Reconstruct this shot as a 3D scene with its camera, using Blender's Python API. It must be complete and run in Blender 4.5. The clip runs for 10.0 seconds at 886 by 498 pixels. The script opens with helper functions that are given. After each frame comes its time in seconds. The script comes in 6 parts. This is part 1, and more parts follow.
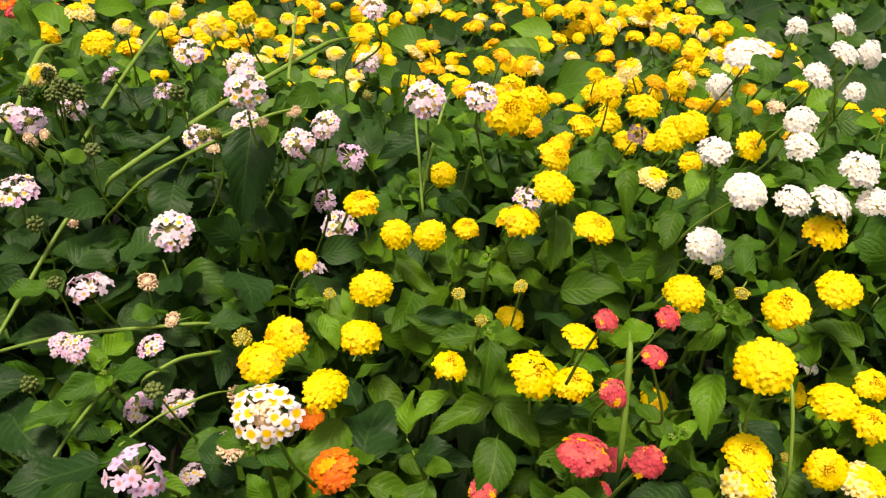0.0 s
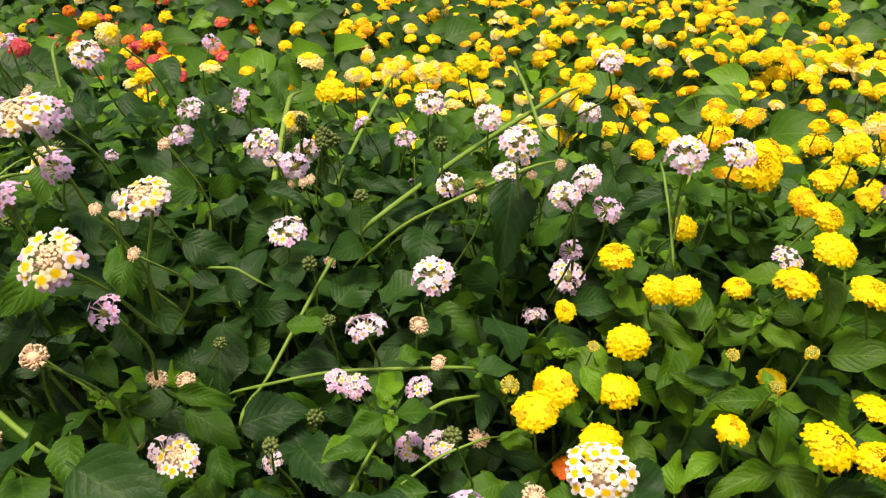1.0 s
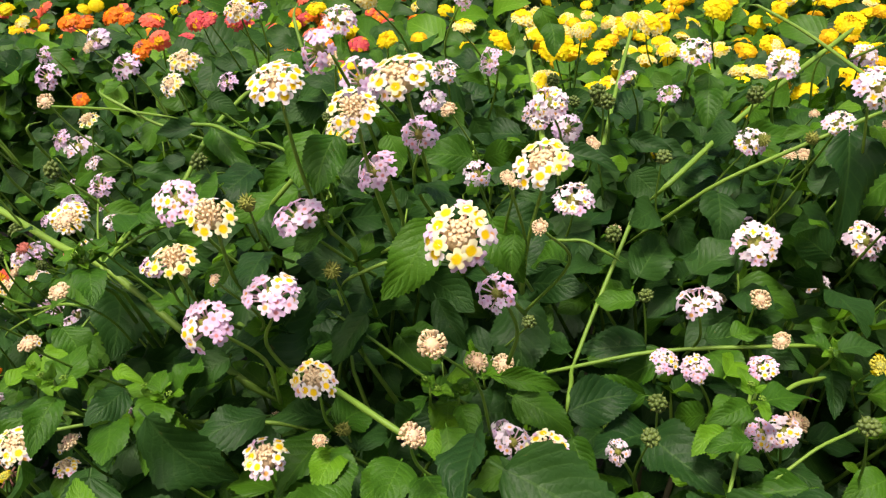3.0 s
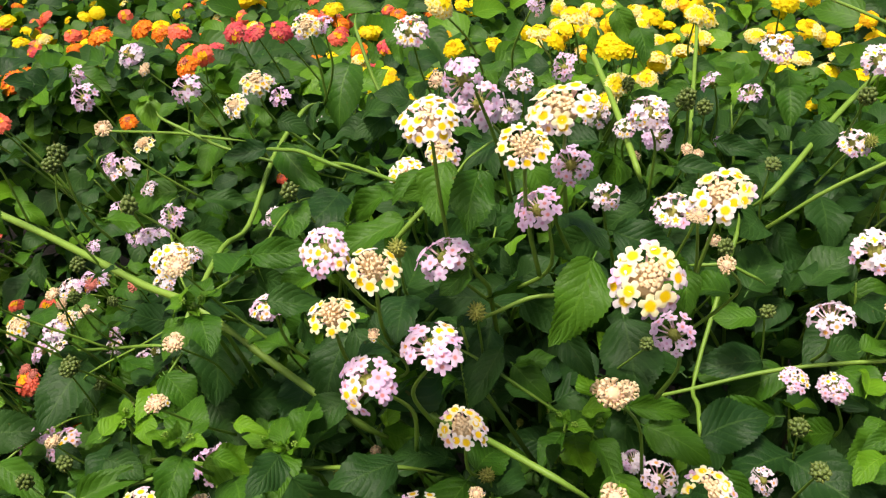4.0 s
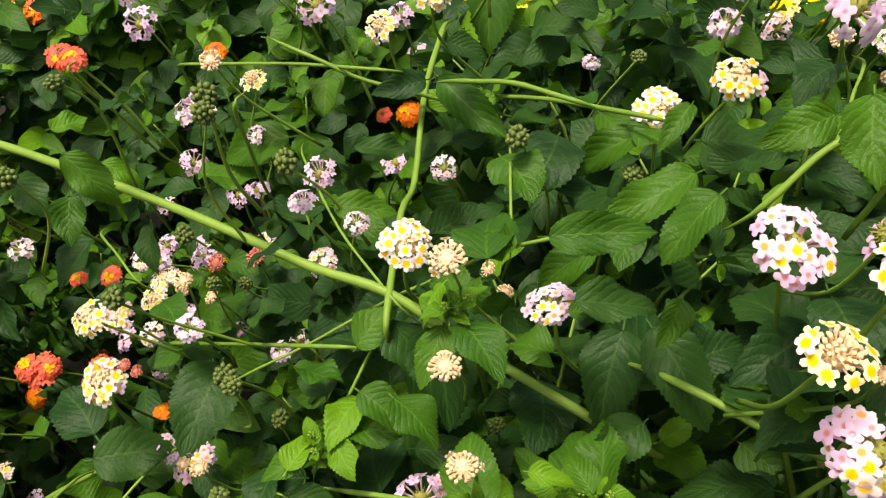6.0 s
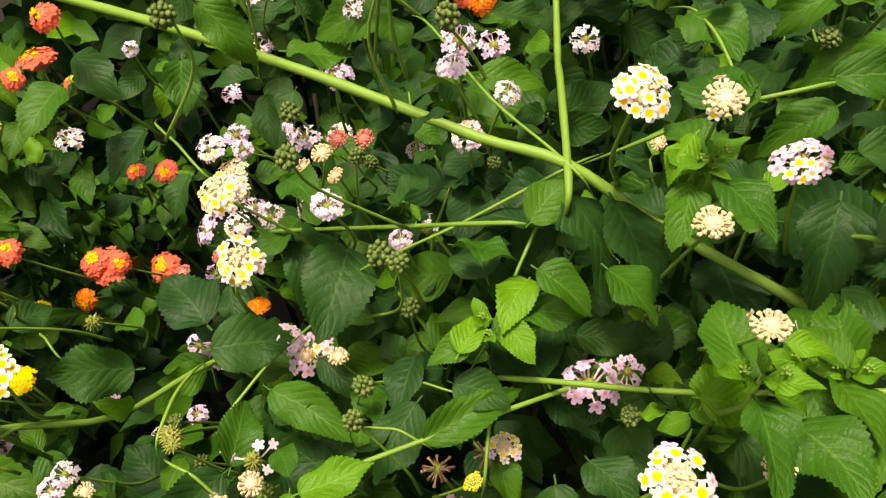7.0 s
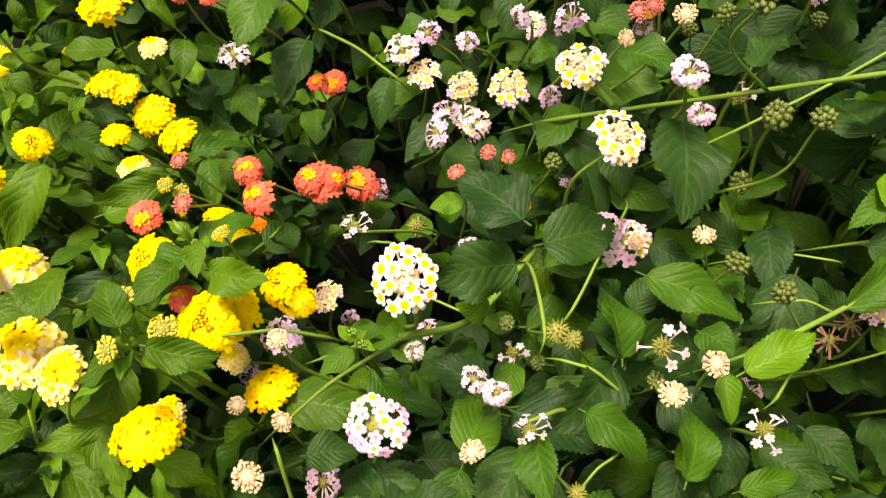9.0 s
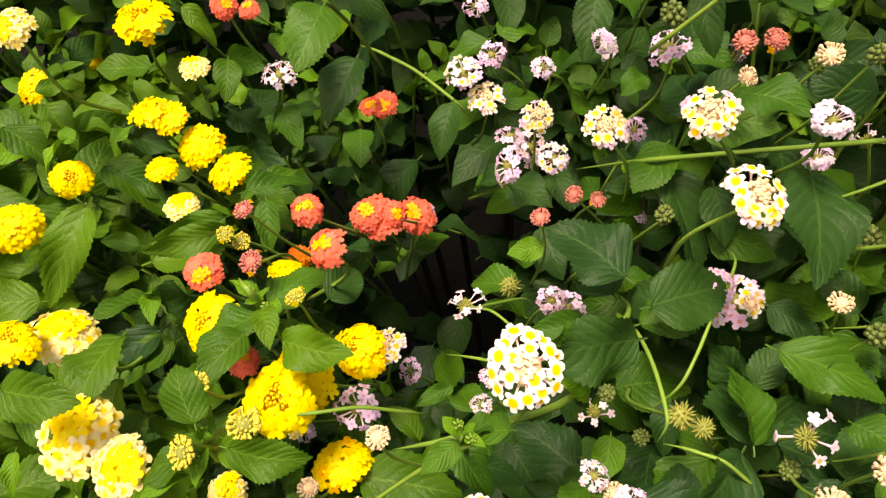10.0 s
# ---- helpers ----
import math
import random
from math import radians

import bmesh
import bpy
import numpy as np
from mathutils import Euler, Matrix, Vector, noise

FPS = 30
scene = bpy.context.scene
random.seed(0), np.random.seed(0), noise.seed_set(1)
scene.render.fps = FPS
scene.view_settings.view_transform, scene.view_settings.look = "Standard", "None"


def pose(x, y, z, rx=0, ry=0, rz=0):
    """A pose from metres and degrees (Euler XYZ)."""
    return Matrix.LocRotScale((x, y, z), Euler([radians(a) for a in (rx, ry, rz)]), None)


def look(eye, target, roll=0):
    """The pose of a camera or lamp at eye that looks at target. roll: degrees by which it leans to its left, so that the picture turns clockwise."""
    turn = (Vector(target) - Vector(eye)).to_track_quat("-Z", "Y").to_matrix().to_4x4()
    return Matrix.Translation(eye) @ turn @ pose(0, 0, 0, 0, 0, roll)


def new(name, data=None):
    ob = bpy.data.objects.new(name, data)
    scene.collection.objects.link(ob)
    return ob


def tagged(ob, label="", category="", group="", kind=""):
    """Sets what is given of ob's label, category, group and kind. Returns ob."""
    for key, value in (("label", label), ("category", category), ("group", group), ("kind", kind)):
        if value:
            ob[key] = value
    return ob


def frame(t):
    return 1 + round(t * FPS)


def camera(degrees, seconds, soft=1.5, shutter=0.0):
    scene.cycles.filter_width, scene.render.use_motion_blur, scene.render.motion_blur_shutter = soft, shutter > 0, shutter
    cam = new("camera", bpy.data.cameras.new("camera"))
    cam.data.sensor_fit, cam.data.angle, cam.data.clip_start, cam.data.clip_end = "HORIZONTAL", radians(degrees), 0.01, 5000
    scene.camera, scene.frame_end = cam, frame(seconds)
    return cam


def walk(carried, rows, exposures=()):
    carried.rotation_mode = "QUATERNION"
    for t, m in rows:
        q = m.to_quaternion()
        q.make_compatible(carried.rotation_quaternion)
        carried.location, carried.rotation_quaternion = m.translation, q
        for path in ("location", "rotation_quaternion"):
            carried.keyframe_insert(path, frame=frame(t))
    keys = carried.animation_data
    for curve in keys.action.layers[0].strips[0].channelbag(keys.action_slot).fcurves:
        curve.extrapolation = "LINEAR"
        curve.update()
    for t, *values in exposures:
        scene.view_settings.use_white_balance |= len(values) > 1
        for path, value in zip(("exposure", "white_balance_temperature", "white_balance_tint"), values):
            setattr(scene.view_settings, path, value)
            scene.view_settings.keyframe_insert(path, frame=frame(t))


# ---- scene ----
cam = camera(59.1, 10.0, soft=1.25)
PATH = [
    (0, (0.0292, 0.1514, 1.2276), (0.0813, 1.9945, 0.4529), 3.84),
    (0.5, (-0.0295, 0.1416, 1.2347), (-0.1415, 1.9987, 0.5008), 3.39),
    (1, (-0.0818, 0.1397, 1.2371), (-0.3400, 1.9922, 0.5288), 2.75),
    (1.5, (-0.1245, 0.1446, 1.2320), (-0.4848, 1.9790, 0.5210), 2.15),
    (2, (-0.1648, 0.1505, 1.2201), (-0.5899, 1.9688, 0.5038), 1.38),
    (2.5, (-0.2175, 0.1555, 1.2143), (-0.6853, 1.9492, 0.4634), 0.15),
    (2.7, (-0.2315, 0.1565, 1.2133), (-0.7131, 1.9398, 0.4467), -0.46),
    (3.8, (-0.3310, 0.1619, 1.2313), (-0.7886, 1.9319, 0.4203), -3.80),
    (4, (-0.3472, 0.1700, 1.2340), (-0.8024, 1.9384, 0.4184), -3.79),
    (4.5, (-0.3863, 0.2060, 1.2347), (-0.8400, 1.9507, 0.3684), -3.65),
    (5, (-0.4331, 0.2472, 1.2437), (-0.8798, 1.9397, 0.2763), -3.95),
    (5.2, (-0.4470, 0.2562, 1.2426), (-0.9013, 1.9350, 0.2550), -4.64),
    (6.3, (-0.5838, 0.2705, 1.1917), (-0.9408, 1.9729, 0.2046), -4.51),
    (6.5, (-0.6054, 0.2664, 1.1852), (-0.9457, 1.9583, 0.1744), -3.96),
    (7, (-0.6612, 0.2672, 1.1653), (-0.9564, 1.8839, 0.0255), -3.12),
    (7.5, (-0.7177, 0.2618, 1.1424), (-0.9979, 1.8171, -0.0835), -3.55),
    (8, (-0.7778, 0.2586, 1.1272), (-1.0361, 1.7738, -0.1525), -4.61),
    (8.5, (-0.8461, 0.2608, 1.1294), (-1.0623, 1.7688, -0.1664), -5.61),
    (9, (-0.8829, 0.2530, 1.1400), (-1.0836, 1.7687, -0.1493), -6.50),
    (9.5, (-0.9103, 0.2721, 1.1438), (-1.1142, 1.7929, -0.1390), -6.52),
    (10, (-0.9349, 0.3090, 1.1374), (-1.1401, 1.8191, -0.1578), -6.09),
]
walk(cam, [(t, look(eye, target, roll)) for t, eye, target, roll in PATH], [(0, 0.18, 7400, 22), (1.5, 0.28, 7000, 20), (3.0, 0.35, 6800, 14), (5.5, 0.38, 7000, 14), (7.0, 0.60, 7700, 8), (8.5, 0.73, 7900, 19), (10, 0.62, 7900, 20)])
SKY, SUN = 0.105, 4.0

# ---- world, sun and exposure ----
world = bpy.data.worlds.new("sky")
scene.world = world
world.use_nodes = True
wn = world.node_tree.nodes
sky = wn.new("ShaderNodeTexSky")
sky.sky_type, sky.sun_disc = "NISHITA", False
sky.air_density, sky.dust_density, sky.ozone_density = 1.0, 5.0, 0.5
sky.sun_elevation, sky.sun_rotation = radians(58), radians(200)
wn["Background"].inputs["Strength"].default_value = SKY
world.node_tree.links.new(sky.outputs["Color"], wn["Background"].inputs["Color"])
sun_data = bpy.data.lights.new("sun", "SUN")
sun_data.energy, sun_data.angle, sun_data.color = SUN, radians(15), (1.0, 0.95, 0.86)
sun = new("sun", sun_data)
sun.matrix_world = look((0, 0, 8), (0.35, 0.9, 4.4))

# ---- materials ----


def nodes_of(name):
    m = bpy.data.materials.new(name)
    m.use_nodes = True
    nt = m.node_tree
    return m, nt, nt.nodes["Principled BSDF"], nt.nodes["Material Output"]


def math_node(nt, op, a, b=None, c=None):
    n = nt.nodes.new("ShaderNodeMath")
    n.operation = op
    for slot, v in zip(n.inputs, (a, b, c)):
        if v is None:
            continue
        if isinstance(v, (int, float)):
            slot.default_value = v
        else:
            nt.links.new(v, slot)
    return n.outputs[0]


def mix_node(nt, fac, a, b, mode="MIX"):
    n = nt.nodes.new("ShaderNodeMix")
    n.data_type, n.blend_type = "RGBA", mode
    for key, v in ((0, fac), (6, a), (7, b)):
        if isinstance(v, (int, float)):
            n.inputs[key].default_value = v
        elif isinstance(v, tuple):
            n.inputs[key].default_value = (*v, 1)
        else:
            nt.links.new(v, n.inputs[key])
    return n.outputs[2]


def noise_node(nt, scale, detail=3.0, coords=None):
    n = nt.nodes.new("ShaderNodeTexNoise")
    n.inputs["Scale"].default_value, n.inputs["Detail"].default_value = scale, detail
    if coords is not None:
        nt.links.new(coords, n.inputs["Vector"])
    return n.outputs["Fac"]


def chance_node(nt):
    """A number of its own for each piece, joined or not."""
    a = nt.nodes.new("ShaderNodeObjectInfo").outputs["Random"]
    b = nt.nodes.new("ShaderNodeNewGeometry").outputs["Random Per Island"]
    return math_node(nt, "FRACT", math_node(nt, "ADD", a, b))


def thin(nt, bsdf, out, colour, share):
    """Lets light through: mixes a translucent share into the surface."""
    tr = nt.nodes.new("ShaderNodeBsdfTranslucent")
    if isinstance(colour, tuple):
        tr.inputs["Color"].default_value = (*colour, 1)
    else:
        nt.links.new(colour, tr.inputs["Color"])
    mx = nt.nodes.new("ShaderNodeMixShader")
    mx.inputs[0].default_value = share
    nt.links.new(bsdf.outputs[0], mx.inputs[1])
    nt.links.new(tr.outputs[0], mx.inputs[2])
    nt.links.new(mx.outputs[0], out.inputs["Surface"])


def leaf_material(name, dark, fresh, vein, gloss, through_tone):
    m, nt, bsdf, out = nodes_of(name)
    uv = nt.nodes.new("ShaderNodeUVMap").outputs[0]
    sep = nt.nodes.new("ShaderNodeSeparateXYZ")
    nt.links.new(uv, sep.inputs[0])
    u, v = sep.outputs[0], sep.outputs[1]
    chance = chance_node(nt)
    place = nt.nodes.new("ShaderNodeCombineXYZ")
    nt.links.new(u, place.inputs[0])
    nt.links.new(math_node(nt, "MULTIPLY", v, 0.6), place.inputs[1])
    nt.links.new(math_node(nt, "MULTIPLY", chance, 40.0), place.inputs[2])
    at = place.outputs[0]
    side = math_node(nt, "ABSOLUTE", math_node(nt, "SUBTRACT", v, 0.5))
    wob = noise_node(nt, 5.0, 2.0, at)
    phase = math_node(nt, "ADD", math_node(nt, "SUBTRACT", math_node(nt, "MULTIPLY", u, 7.5), math_node(nt, "MULTIPLY", side, 5.6)),
                      math_node(nt, "MULTIPLY", wob, 0.3))
    tri = math_node(nt, "PINGPONG", phase, 0.5)
    rib = math_node(nt, "SUBTRACT", 1.0, math_node(nt, "SMOOTH_MIN", math_node(nt, "MULTIPLY", tri, 7.0), 1.0, 0.3))
    mid = math_node(nt, "LESS_THAN", side, 0.02)
    mask = math_node(nt, "MAXIMUM", math_node(nt, "MULTIPLY", rib, 0.5), mid)
    fine = noise_node(nt, 26.0, 2.0, at)
    pillow = math_node(nt, "ADD", math_node(nt, "SINE", math_node(nt, "MULTIPLY", tri, 3.14)), math_node(nt, "MULTIPLY", fine, 0.9))
    net = nt.nodes.new("ShaderNodeTexVoronoi")
    net.feature = "DISTANCE_TO_EDGE"
    net.inputs["Scale"].default_value = 17.0
    nt.links.new(at, net.inputs["Vector"])
    quilt = math_node(nt, "SMOOTH_MIN", math_node(nt, "MULTIPLY", net.outputs["Distance"], 4.0), 0.9, 0.4)
    pillow = math_node(nt, "ADD", pillow, math_node(nt, "MULTIPLY", quilt, 0.45))
    blotch = noise_node(nt, 3.0, 4.0, at)
    tone = math_node(nt, "ADD", math_node(nt, "MULTIPLY", chance, 0.7), math_node(nt, "MULTIPLY", blotch, 0.35))
    base = mix_node(nt, tone, dark, fresh)
    col = mix_node(nt, math_node(nt, "MULTIPLY", mask, 0.30), base, vein)
    speck = math_node(nt, "GREATER_THAN", noise_node(nt, 7.0, 5.0, at), 0.72)
    col = mix_node(nt, math_node(nt, "MULTIPLY", speck, 0.5), col, (0.11, 0.085, 0.022))
    nt.links.new(col, bsdf.inputs["Base Color"])
    bsdf.inputs["Roughness"].default_value = gloss
    bsdf.inputs["Specular IOR Level"].default_value = 0.17
    bump = nt.nodes.new("ShaderNodeBump")
    bump.inputs["Strength"].default_value, bump.inputs["Distance"].default_value = 0.5, 0.0005
    nt.links.new(pillow, bump.inputs["Height"])
    nt.links.new(bump.outputs[0], bsdf.inputs["Normal"])
    thin(nt, bsdf, out, mix_node(nt, 0.5, col, through_tone), 0.20)
    return m


def petal_material(name, lobe, eye, edge, flush=None):
    """lobe: the petals' colour; eye: the throat's; edge: how far out the eye reaches; flush: a second tone that some florets take."""
    m, nt, bsdf, out = nodes_of(name)
    uv = nt.nodes.new("ShaderNodeUVMap").outputs[0]
    sep = nt.nodes.new("ShaderNodeSeparateXYZ")
    nt.links.new(uv, sep.inputs[0])
    ramp = nt.nodes.new("ShaderNodeMapRange")
    ramp.inputs[1].default_value, ramp.inputs[2].default_value = edge - 0.10, edge + 0.10
    nt.links.new(sep.outputs[0], ramp.inputs[0])
    chance = chance_node(nt)
    tone = mix_node(nt, math_node(nt, "POWER", chance, 1.6), lobe, flush or lobe)
    geo = nt.nodes.new("ShaderNodeTexCoord").outputs["Object"]
    tone = mix_node(nt, math_node(nt, "MULTIPLY", noise_node(nt, 2.5, 2.0, geo), 0.2), tone, tuple(0.8 * c for c in lobe))
    col = mix_node(nt, ramp.outputs[0], eye, tone)
    nt.links.new(col, bsdf.inputs["Base Color"])
    bsdf.inputs["Roughness"].default_value = 0.62
    bsdf.inputs["Specular IOR Level"].default_value = 0.25
    thin(nt, bsdf, out, col, 0.34)
    return m


def plain_material(name, a, b, rough=0.6, scale=60.0, bump_by=0.0006, share=0.0):
    m, nt, bsdf, out = nodes_of(name)
    geo = nt.nodes.new("ShaderNodeTexCoord").outputs["Object"]
    grain = noise_node(nt, scale, 4.0, geo)
    tone = math_node(nt, "ADD", math_node(nt, "MULTIPLY", grain, 0.6), math_node(nt, "MULTIPLY", chance_node(nt), 0.45))
    col = mix_node(nt, tone, a, b)
    nt.links.new(col, bsdf.inputs["Base Color"])
    bsdf.inputs["Roughness"].default_value = rough
    bsdf.inputs["Specular IOR Level"].default_value = 0.3
    bump = nt.nodes.new("ShaderNodeBump")
    bump.inputs["Strength"].default_value, bump.inputs["Distance"].default_value = 0.7, bump_by
    nt.links.new(grain, bump.inputs["Height"])
    nt.links.new(bump.outputs[0], bsdf.inputs["Normal"])
    if share:
        thin(nt, bsdf, out, col, share)
    return m


LEAF = {
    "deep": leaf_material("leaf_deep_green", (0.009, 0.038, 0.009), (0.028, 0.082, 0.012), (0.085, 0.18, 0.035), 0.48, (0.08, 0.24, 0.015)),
    "mid": leaf_material("leaf_mid_green", (0.020, 0.078, 0.006), (0.054, 0.148, 0.008), (0.13, 0.28, 0.03), 0.46, (0.14, 0.34, 0.010)),
    "lime": leaf_material("leaf_yellow_green", (0.022, 0.078, 0.004), (0.072, 0.168, 0.006), (0.17, 0.30, 0.03), 0.46, (0.20, 0.40, 0.010)),
    "young": leaf_material("leaf_young_green", (0.050, 0.155, 0.006), (0.115, 0.265, 0.010), (0.22, 0.40, 0.05), 0.44, (0.22, 0.46, 0.015)),
}
PETAL = {
    "white": petal_material("petal_white", (0.93, 0.92, 0.88), (0.88, 0.74, 0.26), 0.24),
    "eyed": petal_material("petal_white_yellow_eye", (0.95, 0.92, 0.86), (0.95, 0.63, 0.003), 0.50, (0.94, 0.83, 0.86)),
    "blush": petal_material("petal_pale_pink", (0.94, 0.80, 0.90), (0.92, 0.44, 0.10), 0.34, (0.90, 0.66, 0.86)),
    "pink": petal_material("petal_pink", (0.88, 0.58, 0.84), (0.84, 0.30, 0.28), 0.27, (0.93, 0.75, 0.90)),
    "lilac": petal_material("petal_lilac", (0.84, 0.60, 0.85), (0.70, 0.34, 0.58), 0.22, (0.90, 0.76, 0.91)),
    "pale": petal_material("petal_whitish_lilac", (0.92, 0.84, 0.90), (0.86, 0.62, 0.58), 0.15, (0.84, 0.68, 0.82)),
    "yellow": petal_material("petal_yellow", (0.97, 0.75, 0.003), (0.80, 0.38, 0.002), 0.12, (0.97, 0.82, 0.010)),
    "amber": petal_material("petal_amber", (0.92, 0.50, 0.004), (0.72, 0.24, 0.002), 0.16, (0.92, 0.58, 0.01)),
    "cream": petal_material("petal_cream", (0.94, 0.82, 0.28), (0.94, 0.66, 0.01), 0.42, (0.94, 0.88, 0.52)),
    "butter": petal_material("petal_pale_butter", (0.95, 0.88, 0.52), (0.95, 0.66, 0.004), 0.52, (0.95, 0.91, 0.72)),
    "coral": petal_material("petal_coral", (0.93, 0.155, 0.085), (0.90, 0.24, 0.04), 0.16, (0.94, 0.24, 0.15)),
    "red": petal_material("petal_rose_red", (0.70, 0.065, 0.10), (0.80, 0.16, 0.07), 0.20, (0.82, 0.17, 0.15)),
    "orange": petal_material("petal_orange", (0.92, 0.26, 0.008), (0.92, 0.42, 0.004), 0.22, (0.90, 0.17, 0.02)),
}
PIECE = {
    "tan": plain_material("bud_tan", (0.70, 0.46, 0.24), (0.90, 0.76, 0.50), 0.6, 40, 0.0003, 0.12),
    "lemon": plain_material("bud_lemon", (0.46, 0.46, 0.05), (0.82, 0.68, 0.09), 0.6, 40, 0.0003, 0.12),
    "rosy": plain_material("bud_rosy", (0.52, 0.12, 0.10), (0.70, 0.28, 0.20), 0.6, 40, 0.0003, 0.12),
    "berry": plain_material("berry_green", (0.055, 0.095, 0.018), (0.15, 0.20, 0.045), 0.42, 22, 0.0003),
    "calyx": plain_material("calyx_green", (0.16, 0.22, 0.030), (0.38, 0.36, 0.08), 0.6, 50, 0.0003, 0.15),
    "blushing": plain_material("bud_blushing", (0.72, 0.42, 0.30), (0.86, 0.60, 0.44), 0.6, 40, 0.0003, 0.12),
    "gold": plain_material("gold_middle", (0.92, 0.62, 0.004), (0.95, 0.72, 0.01), 0.6, 30, 0.0002, 0.3),
    "tube": plain_material("petal_tube", (0.80, 0.56, 0.70), (0.90, 0.74, 0.74), 0.6, 30, 0.0002, 0.2),
    "tip": plain_material("tip_green", (0.16, 0.34, 0.035), (0.32, 0.48, 0.07), 0.55, 50, 0.0003, 0.15),
    "wilted": plain_material("wilted_petal", (0.20, 0.085, 0.045), (0.46, 0.24, 0.19), 0.7, 40, 0.0003, 0.15),
    "stem": plain_material("stem_green", (0.095, 0.20, 0.020), (0.21, 0.34, 0.045), 0.5, 70, 0.0005),
    "bark": plain_material("branch_brown", (0.018, 0.016, 0.008), (0.055, 0.05, 0.022), 0.75, 45, 0.0012),
}
SOIL = plain_material("dark_soil", (0.007, 0.005, 0.003), (0.019, 0.013, 0.008), 0.95, 26, 0.012)

# ---- mesh pieces: arrays of points, faces, and a pair of numbers for each point ----


def leaf_piece(stations, across, width, fold, droop, wave, seed):
    """One ovate, pointed, toothed leaf of length 1 along +y with a short stalk, its face up, puffed between its side veins. Returns points, faces and u, v."""
    rng = random.Random(seed)
    pts, uvs, faces = [], [], []
    cols = 2 * across + 1
    ph, twist, bend = rng.uniform(0, 6.3), rng.uniform(-0.45, 0.45), rng.uniform(-0.07, 0.07)
    puff = 0.006 if stations > 30 else 0.0
    for i in range(stations + 1):
        s = i / stations
        half = width * 0.5 * (s ** 0.55 * (1 - s) ** 0.92) / 0.378 + 0.003
        toothed = stations > 20 and 0.05 < s < 0.96
        tooth = (0.011 if i % 2 else -0.011) if toothed else 0
        lean = twist * (s - 0.3)
        for j in range(cols):
            v = (j - across) / across
            w = abs(v)
            rim = w ** 6
            x = v * (half + tooth * rim)
            y = 0.10 + 0.90 * s + (0.010 * rim if toothed and i % 2 else 0)
            z = fold * half * 1.5 * (w - 0.55 * w ** 3) + wave * half * w * w * math.sin(9 * s + ph + 1.6 * v)
            z += puff * abs(math.sin(math.pi * (7.5 * s - 2.8 * w))) * min(1.0, 4 * w) * (1 - 0.6 * rim) * min(1.0, 6 * (1 - s))
            z -= 0.012 * (1 - w) ** 4 * (1 - s)
            x, z = x * math.cos(lean) - z * math.sin(lean), x * math.sin(lean) + z * math.cos(lean)
            pts.append((x + bend * math.sin(math.pi * s), y - 0.3 * droop * droop * s ** 3, z - droop * s ** 2.2))
            uvs.append((s, 0.5 + 0.5 * v))
    for i in range(stations):
        for j in range(cols - 1):
            a = i * cols + j
            faces.append((a, a + 1, a + cols + 1, a + cols))
    k = len(pts)
    for s in (0.0, 0.13):
        for dx, dz in ((-0.013, 0), (0, -0.02), (0.013, 0)):
            pts.append((dx, s, dz - 0.004))
            uvs.append((0.02, 0.5))
    faces += [(k, k + 1, k + 4, k + 3), (k + 1, k + 2, k + 5, k + 4)]
    return np.array(pts), faces, np.array(uvs)


def floret_piece(lobes, cup, seed, steps=4):
    """A small flower of 4 or 5 rounded lobes, diameter 1, face up, with a sunk throat. u: how far from the centre. steps: points on a lobe's rim."""
    rng = random.Random(seed)
    n = lobes * steps
    pts, uvs, faces = [(0, 0, -0.06)], [(0, 0)], []
    sizes = [rng.uniform(0.84, 1.12) for _ in range(lobes)]
    rings = ((0.27, 0.5) if steps > 3 else (0.5,))
    for r in rings:
        for i in range(n):
            a = 2 * math.pi * i / n
            k = abs(math.sin(a * lobes / 2))
            rim = r == 0.5
            rr = r * (((0.60 if steps > 2 else 0.80) + (0.44 if steps > 2 else 0.24) * k ** 0.55 * sizes[i // steps]) if rim else 0.92 + 0.08 * k)
            z = (cup * (0.4 + 0.6 * k) - 0.05 * (1 - k) + rng.uniform(-0.04, 0.04)) if rim else 0.02
            pts.append((rr * math.cos(a), rr * math.sin(a), z))
            uvs.append((2 * r, 0.5))
    for i in range(n):
        j = (i + 1) % n
        faces.append((0, 1 + i, 1 + j))
        if len(rings) > 1:
            faces.append((1 + i, 1 + n + i, 1 + n + j, 1 + j))
    return np.array(pts), faces, np.array(uvs)


def ring_piece(rings, sides=5, square=False):
    """A small turned piece: rings of (radius, height) from the bottom up, closed at the top."""
    pts, faces = [], []
    for r, z in rings:
        for i in range(sides):
            a = 2 * math.pi * (i + 0.5) / sides
            pts.append((r * math.cos(a), r * math.sin(a), z))
    for k in range(len(rings) - 1):
        for i in range(sides):
            j = (i + 1) % sides
            faces.append((k * sides + i, k * sides + j, (k + 1) * sides + j, (k + 1) * sides + i))
    faces.append(tuple((len(rings) - 1) * sides + i for i in range(sides)))
    return np.array(pts), faces, np.full((len(pts), 2), 0.5)


